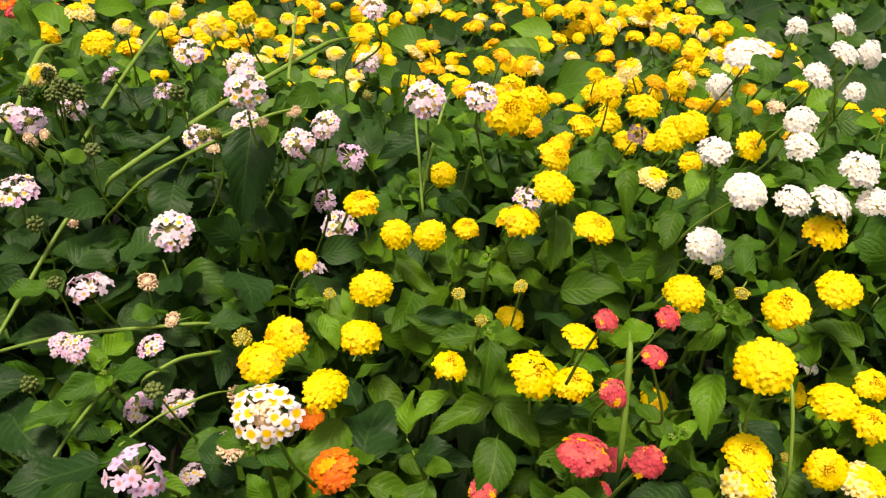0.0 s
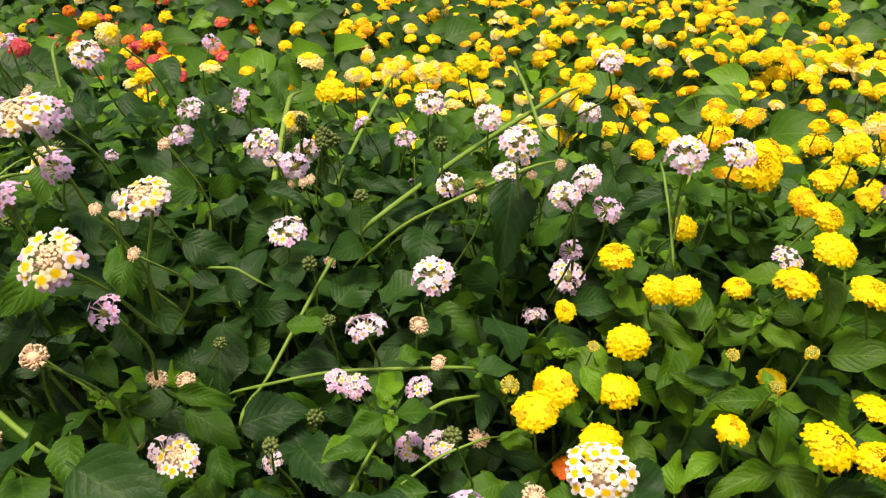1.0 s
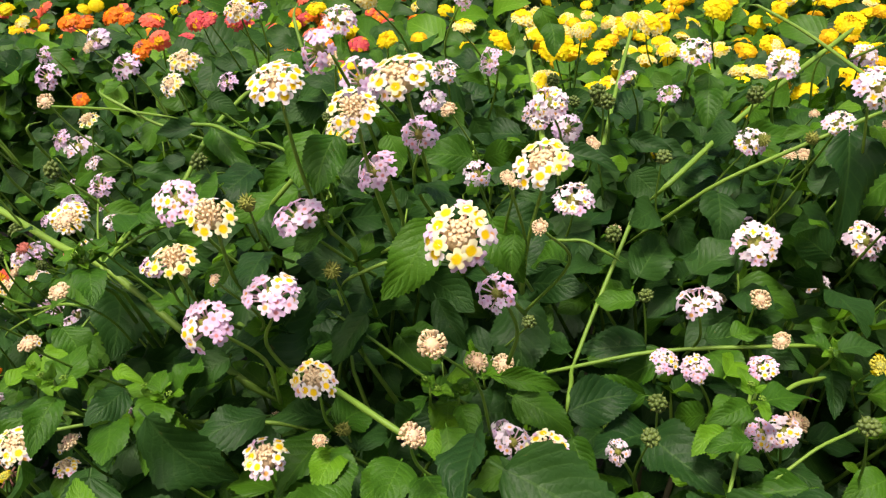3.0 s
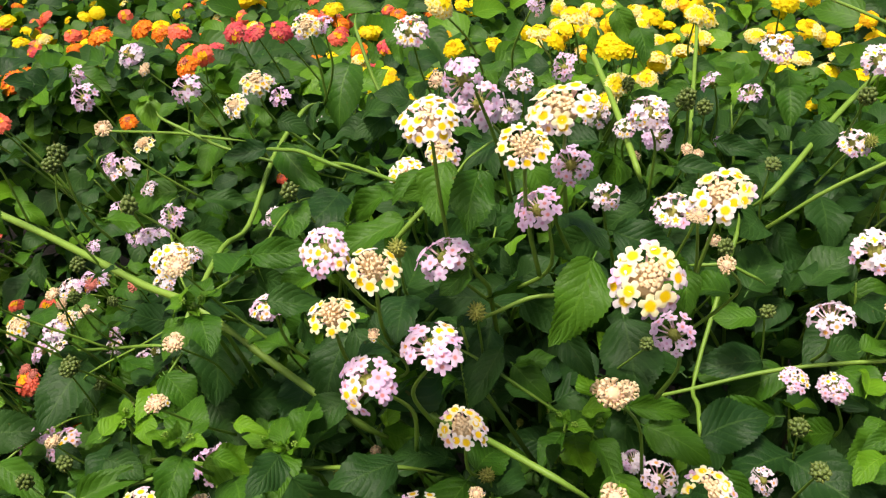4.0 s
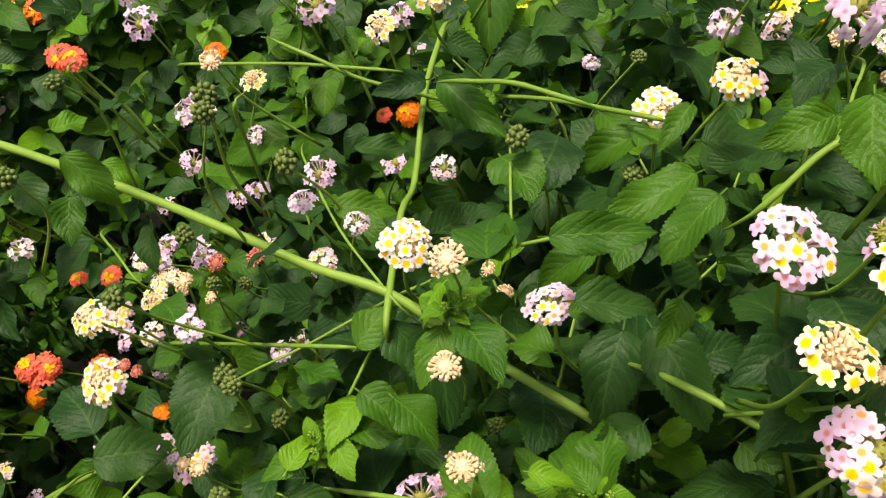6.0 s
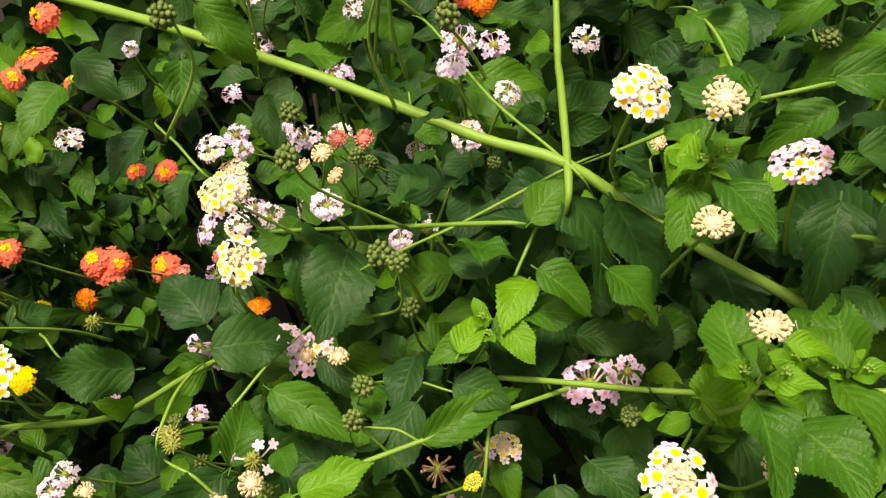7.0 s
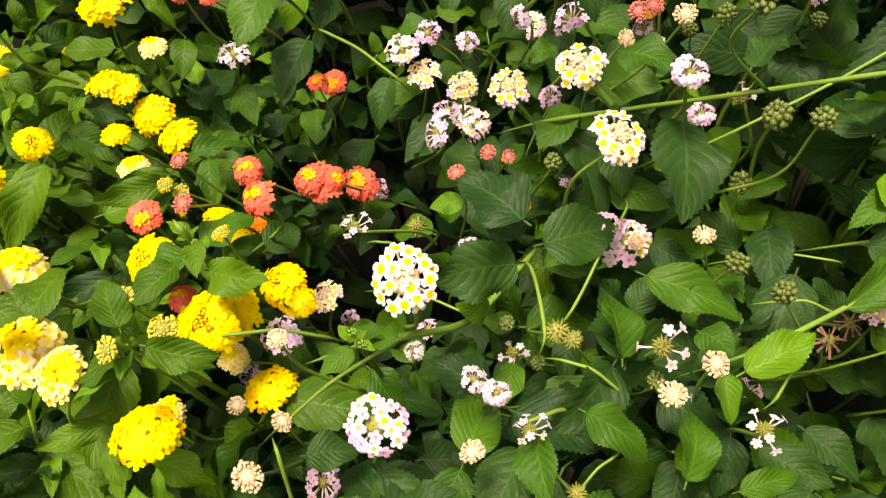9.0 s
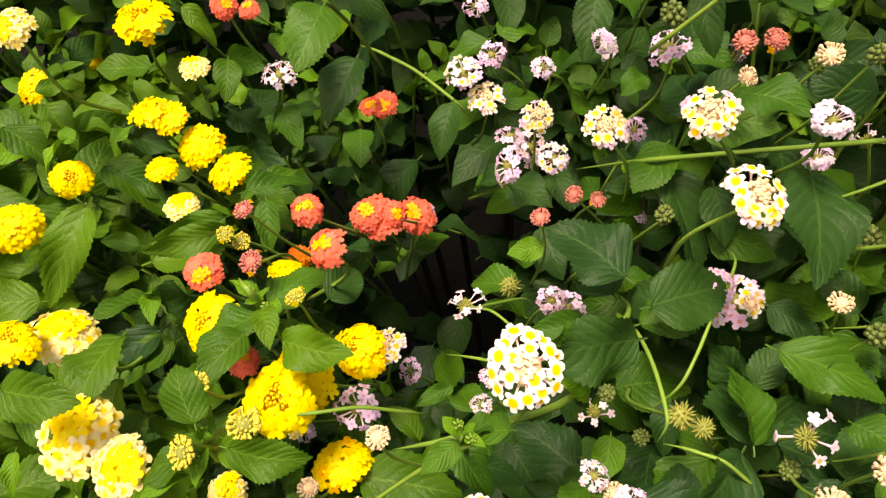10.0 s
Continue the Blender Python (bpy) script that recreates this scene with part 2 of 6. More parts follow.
def tube_piece(path, radii, sides=6):
    """A tube along a list of points, with a radius at each."""
    pts, faces = [], []
    path = [Vector(p) for p in path]
    for i, p in enumerate(path):
        d = (path[min(i + 1, len(path) - 1)] - path[max(i - 1, 0)]).normalized()
        s = d.cross(Vector((0.31, 0.9, 0.2))).normalized()
        t = d.cross(s)
        for k in range(sides):
            a = 2 * math.pi * k / sides
            pts.append(p + radii[i] * (math.cos(a) * s + math.sin(a) * t))
    for i in range(len(path) - 1):
        for k in range(sides):
            j = (k + 1) % sides
            faces.append((i * sides + k, i * sides + j, (i + 1) * sides + j, (i + 1) * sides + k))
    faces.append(tuple(range(sides - 1, -1, -1)))
    faces.append(tuple((len(path) - 1) * sides + k for k in range(sides)))
    return np.array([tuple(p) for p in pts]), faces, np.full((len(pts), 2), 0.5)


def mesh_of(name, pieces):
    """One mesh from a list of (piece, matrix or None, material)."""
    pts, faces, uvs, slots, mats = [], [], [], [], []
    base = 0
    for (p, fs, uv), m, material in pieces:
        if m is not None:
            a = np.array(m)
            p = p @ a[:3, :3].T + a[:3, 3]
        if material not in mats:
            mats.append(material)
        pts.append(p)
        uvs.append(uv)
        faces += [tuple(base + i for i in f) for f in fs]
        slots += [mats.index(material)] * len(fs)
        base += len(p)
    me = bpy.data.meshes.new(name)
    me.from_pydata(np.concatenate(pts).tolist(), [], faces)
    for material in mats:
        me.materials.append(material)
    me.polygons.foreach_set("material_index", slots)
    me.polygons.foreach_set("use_smooth", [True] * len(faces))
    layer = me.uv_layers.new(name="uv")
    loops = np.empty(len(me.loops), dtype=np.int32)
    me.loops.foreach_get("vertex_index", loops)
    layer.data.foreach_set("uv", np.concatenate(uvs)[loops].astype(np.float32).ravel())
    me.update()
    return me


def child(name, me, parent, m=None, label="", kind=""):
    ob = new(name, me)
    ob.parent = parent
    if m is not None:
        ob.matrix_basis = m
    return tagged(ob, label=label, kind=kind)


LEAF_SORTS = ((0.62, 0.30, 0.22, 0.22), (0.56, 0.46, 0.34, 0.30), (0.66, 0.16, 0.14, 0.26), (0.54, 0.62, 0.28, 0.24), (0.60, -0.20, 0.42, 0.34), (0.58, 0.36, 0.08, 0.42))
LEAF_FINE = [leaf_piece(38, 2, w, f, d, v, i) for i, (w, f, d, v) in enumerate(LEAF_SORTS)]
LEAF_MEDIUM = [leaf_piece(24, 2, w, f, d, v, i) for i, (w, f, d, v) in enumerate(LEAF_SORTS)]
LEAF_ROUGH = [leaf_piece(9, 1, w, f, d, v, i) for i, (w, f, d, v) in enumerate(LEAF_SORTS)]
LEAF_FAR = [leaf_piece(5, 1, w, f, d, v, i) for i, (w, f, d, v) in enumerate(LEAF_SORTS)]
LEAF_MESH = {k: [mesh_of("leaf", [(p, None, m)]) for p in LEAF_FINE] for k, m in LEAF.items()}
LEAF_MESH_BACK = {k: [mesh_of("leaf", [(p, None, m)]) for p in LEAF_MEDIUM] for k, m in LEAF.items()}
FLORET = [floret_piece(5, 0.05, 1), floret_piece(4, 0.0, 2), floret_piece(5, -0.06, 3)]
FLORET_MID = [floret_piece(5, 0.05, 1, 3), floret_piece(4, 0.0, 2, 3), floret_piece(5, -0.06, 3, 3)]
FLORET_FAR = [floret_piece(5, 0.05, 1, 2), floret_piece(4, 0.0, 2, 2), floret_piece(5, -0.06, 3, 2)]
BUD_ROUGH = ring_piece([(0.20, 0.0), (0.26, 0.5), (0.56, 0.82), (0.45, 0.97)], 4)
FLORET_MESH = {k: [mesh_of("floret", [(p, None, m)]) for p in FLORET] for k, m in PETAL.items()}
BUD = ring_piece([(0.20, 0.0), (0.25, 0.62), (0.62, 0.84), (0.50, 0.96), (0.10, 0.93)], 8)
BUD[0][np.arange(16, 32)[1::2], :2] *= 0.6  # the four folded lobes of an unopened floret
BERRY = ring_piece([(0.12, -0.5), (0.40, -0.32), (0.5, 0.0), (0.40, 0.32), (0.12, 0.5)], 7)
SPIKE = ring_piece([(0.14, 0.0), (0.12, 0.5), (0.01, 1.0)], 3)
CORE = ring_piece([(0.06, -0.42), (0.22, -0.30), (0.30, -0.06), (0.26, 0.14), (0.12, 0.26)], 8)
TUBE = ring_piece([(0.35, 0.0), (0.32, 0.7), (0.55, 1.0)], 5)

# ---- flower heads ----


def aim(p, n, size, spin=0.0):
    """The pose of a piece at p with its z along n."""
    q = Vector(n).to_track_quat("Z", "Y").to_matrix().to_4x4()
    return Matrix.Translation(p) @ q @ Matrix.Rotation(spin, 4, "Z") @ Matrix.Diagonal((size, size, size, 1))


def dome(rng, count, low, high, jitter=0.06):
    """Directions spread over a dome between two angles from its top, in the order of a seed head."""
    a, b = math.cos(low), math.cos(high)
    turn = rng.uniform(0, 6.28)
    for i in range(count):
        c = a + (b - a) * (i + 0.5) / count
        s = math.sqrt(max(0, 1 - c * c))
        t = turn + 2.39996 * i
        yield Vector((s * math.cos(t), s * math.sin(t), c)) + Vector([rng.uniform(-jitter, jitter) for _ in range(3)])


FULL = {  # kind: florets, the tone of the low ones, of the middle and of the top
    "Y": (42, "yellow", "yellow", "yellow"), "A": (40, "amber", "amber", "yellow"), "C": (40, "cream", "cream", "yellow"), "W": (32, "white", "white", "white"),
    "R": (38, "coral", "coral", "amber"), "D": (54, "red", "red", "red"), "O": (38, "orange", "orange", "amber"),
}
MIDDLE = {"Y": "gold", "A": "gold", "C": "gold", "R": "rosy", "D": "rosy", "O": "rosy", "W": "lemon"}


def head_layout(kind, rng, pale=False):
    """What a head is made of, at diameter 1 with its face up: (sort, tone, matrix), where sort is floret, bud, berry, spike, core or tube."""
    out = []

    def floret(d, reach, size, tone, tall=0.72, lift=0.12, tube=True, loose=0.22):
        p = Vector((d.x * reach, d.y * reach, d.z * reach * tall - 0.04))
        n = Vector((d.x, d.y, d.z * 1.15 + lift)) + Vector([rng.uniform(-loose, loose) for _ in range(3)])
        out.append(("floret", tone, aim(p, n, size * rng.uniform(0.86, 1.1), rng.uniform(0, 6))))
        if tube:
            foot = Vector((d.x * 0.10, d.y * 0.10, -0.14))
            way = p - foot
            out.append(("tube", tone, aim(foot, way, 1.0) @ Matrix.Diagonal((0.055, 0.055, way.length * 0.92, 1))))

    if kind in FULL:
        count, low, mid, top = FULL[kind]
        lumps = [Vector([rng.gauss(0, 1) for _ in range(3)]).normalized() for _ in range(3)]
        tip = rng.uniform(-0.3, 0.3), rng.uniform(-0.3, 0.3)
        tall, heart_of_buds = rng.uniform(0.58, 0.84), kind in "YORA" and rng.random() < 0.25
        for d in dome(rng, count, 0.42 if heart_of_buds else 0.0, 1.58, 0.09):
            heart = math.hypot(d.x - tip[0], d.y - tip[1])
            tone = low if d.z < 0.15 else mid if heart > (0.42 if kind in "RO" else 0.6) else top
            if kind == "Y" and rng.random() < (0.16 if d.z < 0.2 else 0.02):
                tone = "amber"
            if kind == "D" and rng.random() < 0.16:
                tone = "coral" if rng.random() < 0.6 else "amber"
            swell = 1 + 0.18 * max(0.0, max(d.dot(q) for q in lumps) - 0.5) - 0.06
            floret(d, 0.41 * swell * rng.uniform(0.94, 1.05), 0.225 if kind == "D" else 0.265, tone, tall, 0.5, False, 0.14)
        if heart_of_buds:
            for d in dome(rng, 24, 0.0, 0.46, 0.03):
                out.append(("bud", MIDDLE[kind], aim(Vector((d.x * 0.2, d.y * 0.2, 0.06)), d, 1.0, rng.uniform(0, 6)) @ Matrix.Diagonal((0.05, 0.05, (0.36 * tall - 0.05) * rng.uniform(0.85, 1.05), 1))))
        out.append(("core", MIDDLE[kind], Matrix.Translation((0, 0, -0.06)) @ Matrix.Diagonal((1.0, 1.0, 0.5, 1))))
    elif kind == "P":
        gone = rng.uniform(0, 6.28)
        for count, a, b in ((12, 1.32, 1.7), (10, 0.92, 1.18), (6, 0.36, 0.66)):
            for d in dome(rng, count, a, b, 0.07):
                if rng.random() < 0.05:
                    continue
                young = math.cos(math.atan2(d.y, d.x) - gone) > 0.9 and d.z > 0.3
                tone = "eyed" if young or rng.random() < 0.05 else rng.choice(("pink", "pink", "blush") if d.z < 0.35 else ("blush", "eyed", "eyed", "pale") if pale else ("pink", "pink", "blush"))
                floret(d, 0.43 * rng.uniform(0.93, 1.06), 0.275, tone, 0.6, 0.7, d.z > 0.1)
        for d in dome(rng, 9, 0.0, 0.9, 0.1):
            out.append(("spike", "calyx", aim(Vector((0, 0, -0.04)) + d * 0.05, d, 1.0) @ Matrix.Diagonal((0.09, 0.09, 0.16, 1))))
        out.append(("core", "calyx", Matrix.Translation((0, 0, -0.08)) @ Matrix.Diagonal((0.6, 0.6, 0.6, 1))))
    elif kind == "N":
        for d in dome(rng, rng.randint(8, 10), 1.12, 1.45, 0.08):
            floret(d, 0.43 * rng.uniform(0.92, 1.08), 0.335, rng.choice(("butter", "butter", "eyed")), 0.5, 0.9)
        for d in dome(rng, 34, 0.0, 1.0, 0.05):
            foot = Vector((d.x * 0.08, d.y * 0.08, -0.12))
            out.append(("bud", "tan", aim(foot, d + Vector((0, 0, 0.15)), 1.0, rng.uniform(0, 6)) @ Matrix.Diagonal((0.072, 0.072, 0.36 * rng.uniform(0.85, 1.08), 1))))
        out.append(("core", "tan", Matrix.Translation((0, 0, -0.10)) @ Matrix.Diagonal((0.7, 0.7, 0.6, 1))))
    elif kind in "MV":
        rows = (((9, 1.25, 1.65), (9, 0.78, 1.02)) if kind == "M" else ((11, 1.3, 1.7), (9, 0.85, 1.15), (4, 0.45, 0.65)))
        for k, (count, a, b) in enumerate(rows):
            for d in dome(rng, count, a, b, 0.05):
                if rng.random() < 0.93:
                    floret(d, 0.42 * rng.uniform(0.93, 1.07), 0.295, ("butter" if k and kind == "M" and rng.random() < 0.55 else "eyed") if kind == "V" or k or rng.random() < 0.5 else rng.choice(("blush", "pink")), 0.55, 0.75)
        for d in dome(rng, 26 if kind == "M" else 14, 0.0, 0.68 if kind == "M" else 0.5, 0.04):
            foot = Vector((d.x * 0.10, d.y * 0.10, -0.08))
            out.append(("bud", "tan", aim(foot, d + Vector((0, 0, 0.3)), 1.0) @ Matrix.Diagonal((0.074, 0.074, 0.29 * rng.uniform(0.8, 1.1), 1))))
        out.append(("core", "tan", Matrix.Translation((0, 0, -0.08)) @ Matrix.Diagonal((0.78, 0.78, 0.7, 1))))
    elif kind == "L":
        tones = rng.choice((("lilac", "lilac", "pale"), ("pink", "lilac"), ("pale", "pale", "blush"), ("lilac", "pink")))
        for d in dome(rng, rng.randint(13, 21), 0.5, 1.75, 0.10):
            floret(d, 0.42 * rng.uniform(0.86, 1.08), 0.275, rng.choice(tones), 0.62, 0.4)
        for d in dome(rng, 14, 0.0, 1.2, 0.1):
            out.append(("spike", "calyx", aim(d * 0.06 + Vector((0, 0, -0.08)), d, 1.0) @ Matrix.Diagonal((0.10, 0.10, 0.18, 1))))
        out.append(("core", "calyx", Matrix.Translation((0, 0, -0.10)) @ Matrix.Diagonal((0.45, 0.45, 0.6, 1))))
    elif kind in "BZQ":
        tone = {"B": "tan", "Z": "lemon", "Q": "rosy"}[kind]
        for k, d in enumerate(dome(rng, 46, 0.0, 1.62, 0.09)):
            inner = k < 14
            foot = Vector((d.x * 0.20, d.y * 0.20, d.z * 0.04 - 0.08))
            m = aim(foot, d + Vector((0, 0, 0.12)), 1.0, rng.uniform(0, 6)) @ Matrix.Diagonal((0.09 if inner else 0.135, 0.09 if inner else 0.135, (0.22 if inner else 0.32) * rng.uniform(0.8, 1.15), 1))
            out.append(("bud", "blushing" if inner and kind == "B" else tone, m))
        if kind != "Z" and rng.random() < 0.45:
            for d in dome(rng, 2, 1.3, 1.7):
                floret(d, 0.55, 0.34, "amber" if kind == "Q" else "eyed")
        if kind == "Z" and rng.random() < 0.6:
            for d in dome(rng, 3, 1.2, 1.7):
                floret(d, 0.52, 0.36, "yellow")
        out.append(("core", "calyx" if kind == "Z" else tone, Matrix.Translation((0, 0, -0.05)) @ Matrix.Diagonal((0.9, 0.9, 0.8, 1))))
    elif kind == "X":
        for d in dome(rng, 12, 0.4, 2.2, 0.2):
            foot = d * 0.10
            out.append(("tube", "wilted", aim(foot, d + Vector((0, 0, -0.5)), 1.0) @ Matrix.Diagonal((0.09, 0.09, 0.36 * rng.uniform(0.7, 1.15), 1))))
        for d in dome(rng, 16, 0.0, 2.2, 0.1):
            out.append(("spike", "wilted" if rng.random() < 0.5 else "calyx", aim(d * 0.08, d, 1.0) @ Matrix.Diagonal((0.16, 0.16, 0.20 * rng.uniform(0.7, 1.2), 1))))
        out.append(("core", "calyx", Matrix.Diagonal((0.5, 0.5, 0.5, 1))))
    elif kind == "G":
        for d in dome(rng, 30, 0.0, 2.6, 0.08):
            out.append(("berry", "berry", aim(Vector((d.x * 0.34, d.y * 0.34, d.z * 0.36)), d, 0.225 * rng.uniform(0.75, 1.15))))
        for d in dome(rng, 7, 0.2, 2.2, 0.1):
            out.append(("spike", "calyx", aim(d * 0.34, d, 1.0) @ Matrix.Diagonal((0.12, 0.12, 0.22, 1))))
        out.append(("core", "berry", Matrix.Identity(4)))
    else:
        if kind == "T":
            for d in dome(rng, rng.randint(7, 9), 0.5, 1.7, 0.16):
                if rng.random() < 0.88:
                    floret(d, 0.44 * rng.uniform(0.85, 1.12), 0.23, rng.choice(("pale", "pale", "white", "white", "blush")), 0.8, 0.2)
        small = 0.55 if kind == "T" else 1.0
        for d in dome(rng, 44, 0.0, 2.2, 0.08):
            out.append(("spike", "calyx", aim(d * 0.17 * small, d, small) @ Matrix.Diagonal((0.34, 0.34, 0.22 * rng.uniform(0.7, 1.2), 1))))
        out.append(("core", "calyx", Matrix.Translation((0, 0, -0.04)) @ Matrix.Diagonal((0.45 if kind == "T" else 0.9,) * 3 + (1,))))
    return out


SHAPES = {"bud": BUD, "berry": BERRY, "spike": SPIKE, "core": CORE, "tube": TUBE}


def joined(layout, skip=(), florets=FLORET):
    rows = []
    for k, (sort, tone, m) in enumerate(layout):
        if sort in skip:
            continue
        if sort == "floret":
            rows.append((florets[k % 3], m, PETAL[tone]))
        else:
            rows.append((BUD_ROUGH if sort == "bud" and florets is not FLORET else SHAPES[sort], m, PIECE["wilted" if tone == "wilted" else "gold" if sort == "tube" and tone in ("yellow", "amber", "cream") else sort if sort == "tube" else tone]))
    return rows


NAMES = {"B": "bud_head", "Z": "bud_head", "Q": "bud_head", "G": "fruit_head", "S": "seed_head", "X": "withered_head"}
LOOKS = {"Y": "full yellow flower head", "A": "ageing amber-yellow flower head", "C": "cream-edged yellow flower head", "W": "full white flower head", "R": "coral flower head with a yellow middle",
         "D": "rose-red flower head", "O": "orange flower head", "P": "pink flower head with yellow-eyed florets", "M": "white and yellow florets ringed round tan buds",
         "N": "few yellow florets round a cushion of tan buds", "V": "large white flower head with yellow eyes", "L": "sparse lilac flower head past its best", "T": "few pale trumpets left on a spent head", "B": "tan unopened buds", "Z": "small yellow-green buds",
         "Q": "rosy unopened buds", "G": "cluster of unripe green berries", "S": "spent spiky green seed head", "X": "withered brownish pink flower head"}
LAYOUTS, HEAD_MESH, BARE_MESH, MID_MESH, BACK_MESH = {}, {}, {}, {}, {}
for kind in "YACWRDOPMNVLTBZQGSX":
    LAYOUTS[kind] = [head_layout(kind, random.Random(ord(kind) * 10 + i), i > 2) for i in range(5)]
    HEAD_MESH[kind] = [mesh_of(NAMES.get(kind, "flower_head"), joined(lay)) for lay in LAYOUTS[kind]]
    MID_MESH[kind] = [mesh_of(NAMES.get(kind, "flower_head"), joined(lay, (), FLORET_MID)) for lay in LAYOUTS[kind]]
    BACK_MESH[kind] = [mesh_of(NAMES.get(kind, "flower_head"), joined(lay, ("tube",), FLORET_FAR)) for lay in LAYOUTS[kind]]
    BARE_MESH[kind] = [mesh_of(NAMES.get(kind, "flower_head"), joined(lay, ("floret",))) for lay in LAYOUTS[kind]]

# ---- the shrubs and where their flowers stand ----
PATH_SIDE = Vector((0, 0.22, 1.25))
HEADS = []


class Shrub:
    def __init__(self, label, tone, foot):
        self.root = tagged(new("lantana_shrub"), label=label, category="shrub", group="lantana shrubs in the bed")
        self.root.location = foot
        self.back = Matrix.Translation(-Vector(foot))
        self.tone, self.leaves, self.far, self.stems = tone, [], [], []


def blooms(shrub, kind, rows):
    """Notes flower heads of one kind: places of their middles and their diameters."""
    for x, y, z, d in rows:
        HEADS.append((shrub, kind, Vector((x, y, z)), d))


pink = Shrub("lantana shrub with pink, white and yellow heads, dark leaves", "deep", (-0.36, 0.74, 0))
lilac = Shrub("lantana shrub with white-yellow and lilac flower heads and berries", "deep", (-0.86, 0.76, 0))
yellow_front = Shrub("yellow-flowered lantana shrub with fresh green pointed leaves", "mid", (0.10, 0.74, 0))
yellow_back = Shrub("tall lantana shrub thick with yellow flower heads", "mid", (0.00, 1.20, 0))
yellow_end = Shrub("lantana shrub with large bright yellow flower heads", "lime", (-1.20, 0.72, 0))
white = Shrub("lantana shrub with pure white flower heads", "mid", (0.42, 0.90, 0))
red = Shrub("lantana shrub with rose-red flower heads", "mid", (0.20, 0.56, 0))
coral = Shrub("lantana shrub with coral and yellow flower heads in shade", "deep", (-1.02, 0.90, 0))
orange_back = Shrub("lantana shrub with orange and red flower heads", "mid", (-1.00, 1.25, 0))
# yellow_back
blooms(yellow_back, "C", [(0.222, 0.791, 1.038, 0.024), (-0.282, 1.069, 1.107, 0.026), (-0.377, 1.078, 1.013, 0.033), (-0.341, 1.111, 1.090, 0.023), (-0.418, 1.177, 1.096, 0.036), (-0.264, 1.220, 1.084, 0.037)])
blooms(yellow_back, "Y", [(0.316, 0.824, 1.062, 0.030), (0.266, 0.828, 1.042, 0.023), (0.267, 0.847, 1.071, 0.032), (0.250, 0.851, 1.060, 0.031), (0.045, 0.857, 1.008, 0.027), (0.104, 0.869, 1.069, 0.045), (0.231, 0.886, 1.080, 0.032), (-0.515, 0.912, 1.105, 0.023), (0.144, 1.005, 1.054, 0.037), (0.232, 1.026, 1.031, 0.035), (-0.192, 1.086, 1.117, 0.032), (-0.371, 1.107, 1.071, 0.040), (-0.438, 1.126, 1.075, 0.031), (-0.362, 1.181, 1.053, 0.038), (0.223, 1.188, 1.006, 0.034), (0.248, 1.192, 1.032, 0.038), (0.303, 1.725, 0.975, 0.046), (0.137, 1.841, 1.011, 0.046), (0.369, 1.841, 0.980, 0.046)])
# pink
blooms(pink, "B", [(-0.347, 0.433, 1.002, 0.017), (-0.461, 0.470, 1.051, 0.008), (-0.578, 0.471, 0.932, 0.015), (-0.592, 0.475, 0.996, 0.016), (-0.350, 0.477, 1.023, 0.017), (-0.418, 0.482, 0.951, 0.010), (-0.317, 0.498, 1.104, 0.009), (-0.303, 0.506, 1.077, 0.010), (-0.677, 0.510, 0.823, 0.017), (-0.073, 0.516, 0.946, 0.019), (-0.317, 0.518, 1.095, 0.009), (-0.606, 0.520, 1.006, 0.017), (-0.605, 0.539, 1.047, 0.017), (-0.358, 0.613, 0.932, 0.019), (-0.342, 0.625, 0.925, 0.017), (-0.595, 0.636, 0.967, 0.012), (-0.533, 0.637, 0.842, 0.011), (-0.473, 0.667, 1.127, 0.015), (-0.610, 0.671, 0.961, 0.011), (-0.156, 0.671, 0.940, 0.016), (-0.172, 0.674, 0.969, 0.018), (-0.123, 0.727, 0.839, 0.024)])
blooms(pink, "B", [(-0.098, 0.738, 1.078, 0.011), (-0.411, 0.749, 1.075, 0.016), (-0.190, 0.757, 0.926, 0.012), (-0.076, 0.758, 1.083, 0.011), (-0.296, 0.772, 1.045, 0.010), (-0.149, 0.785, 1.041, 0.013), (-0.276, 0.787, 0.966, 0.012), (0.320, 0.804, 1.102, 0.019), (-0.302, 0.810, 1.037, 0.012), (-0.133, 0.821, 1.031, 0.012), (-0.342, 0.869, 1.011, 0.012), (-0.110, 0.926, 1.041, 0.011)])
blooms(pink, "C", [(-0.508, 0.843, 1.153, 0.023), (-0.431, 0.893, 1.122, 0.024), (-0.360, 0.935, 1.064, 0.028)])
blooms(pink, "G", [(-0.760, 0.529, 0.873, 0.016), (-0.241, 0.536, 0.943, 0.015), (-0.128, 0.552, 0.957, 0.015), (-0.621, 0.558, 0.862, 0.015), (-0.741, 0.578, 0.938, 0.015), (-0.756, 0.596, 0.929, 0.020), (-0.236, 0.612, 0.917, 0.017), (-0.741, 0.617, 1.082, 0.017), (-0.747, 0.632, 1.086, 0.019), (-0.605, 0.637, 0.866, 0.016), (-0.752, 0.642, 0.856, 0.018), (-0.330, 0.663, 0.940, 0.014), (-0.725, 0.667, 1.033, 0.020), (-0.589, 0.668, 1.047, 0.018), (-0.248, 0.688, 0.957, 0.015), (-0.525, 0.695, 1.014, 0.016), (-0.705, 0.702, 0.928, 0.013), (-0.276, 0.724, 0.989, 0.017), (-0.356, 0.762, 0.856, 0.013), (-0.242, 0.766, 1.040, 0.017), (-0.522, 0.768, 1.060, 0.014), (-0.179, 0.790, 1.085, 0.020)])
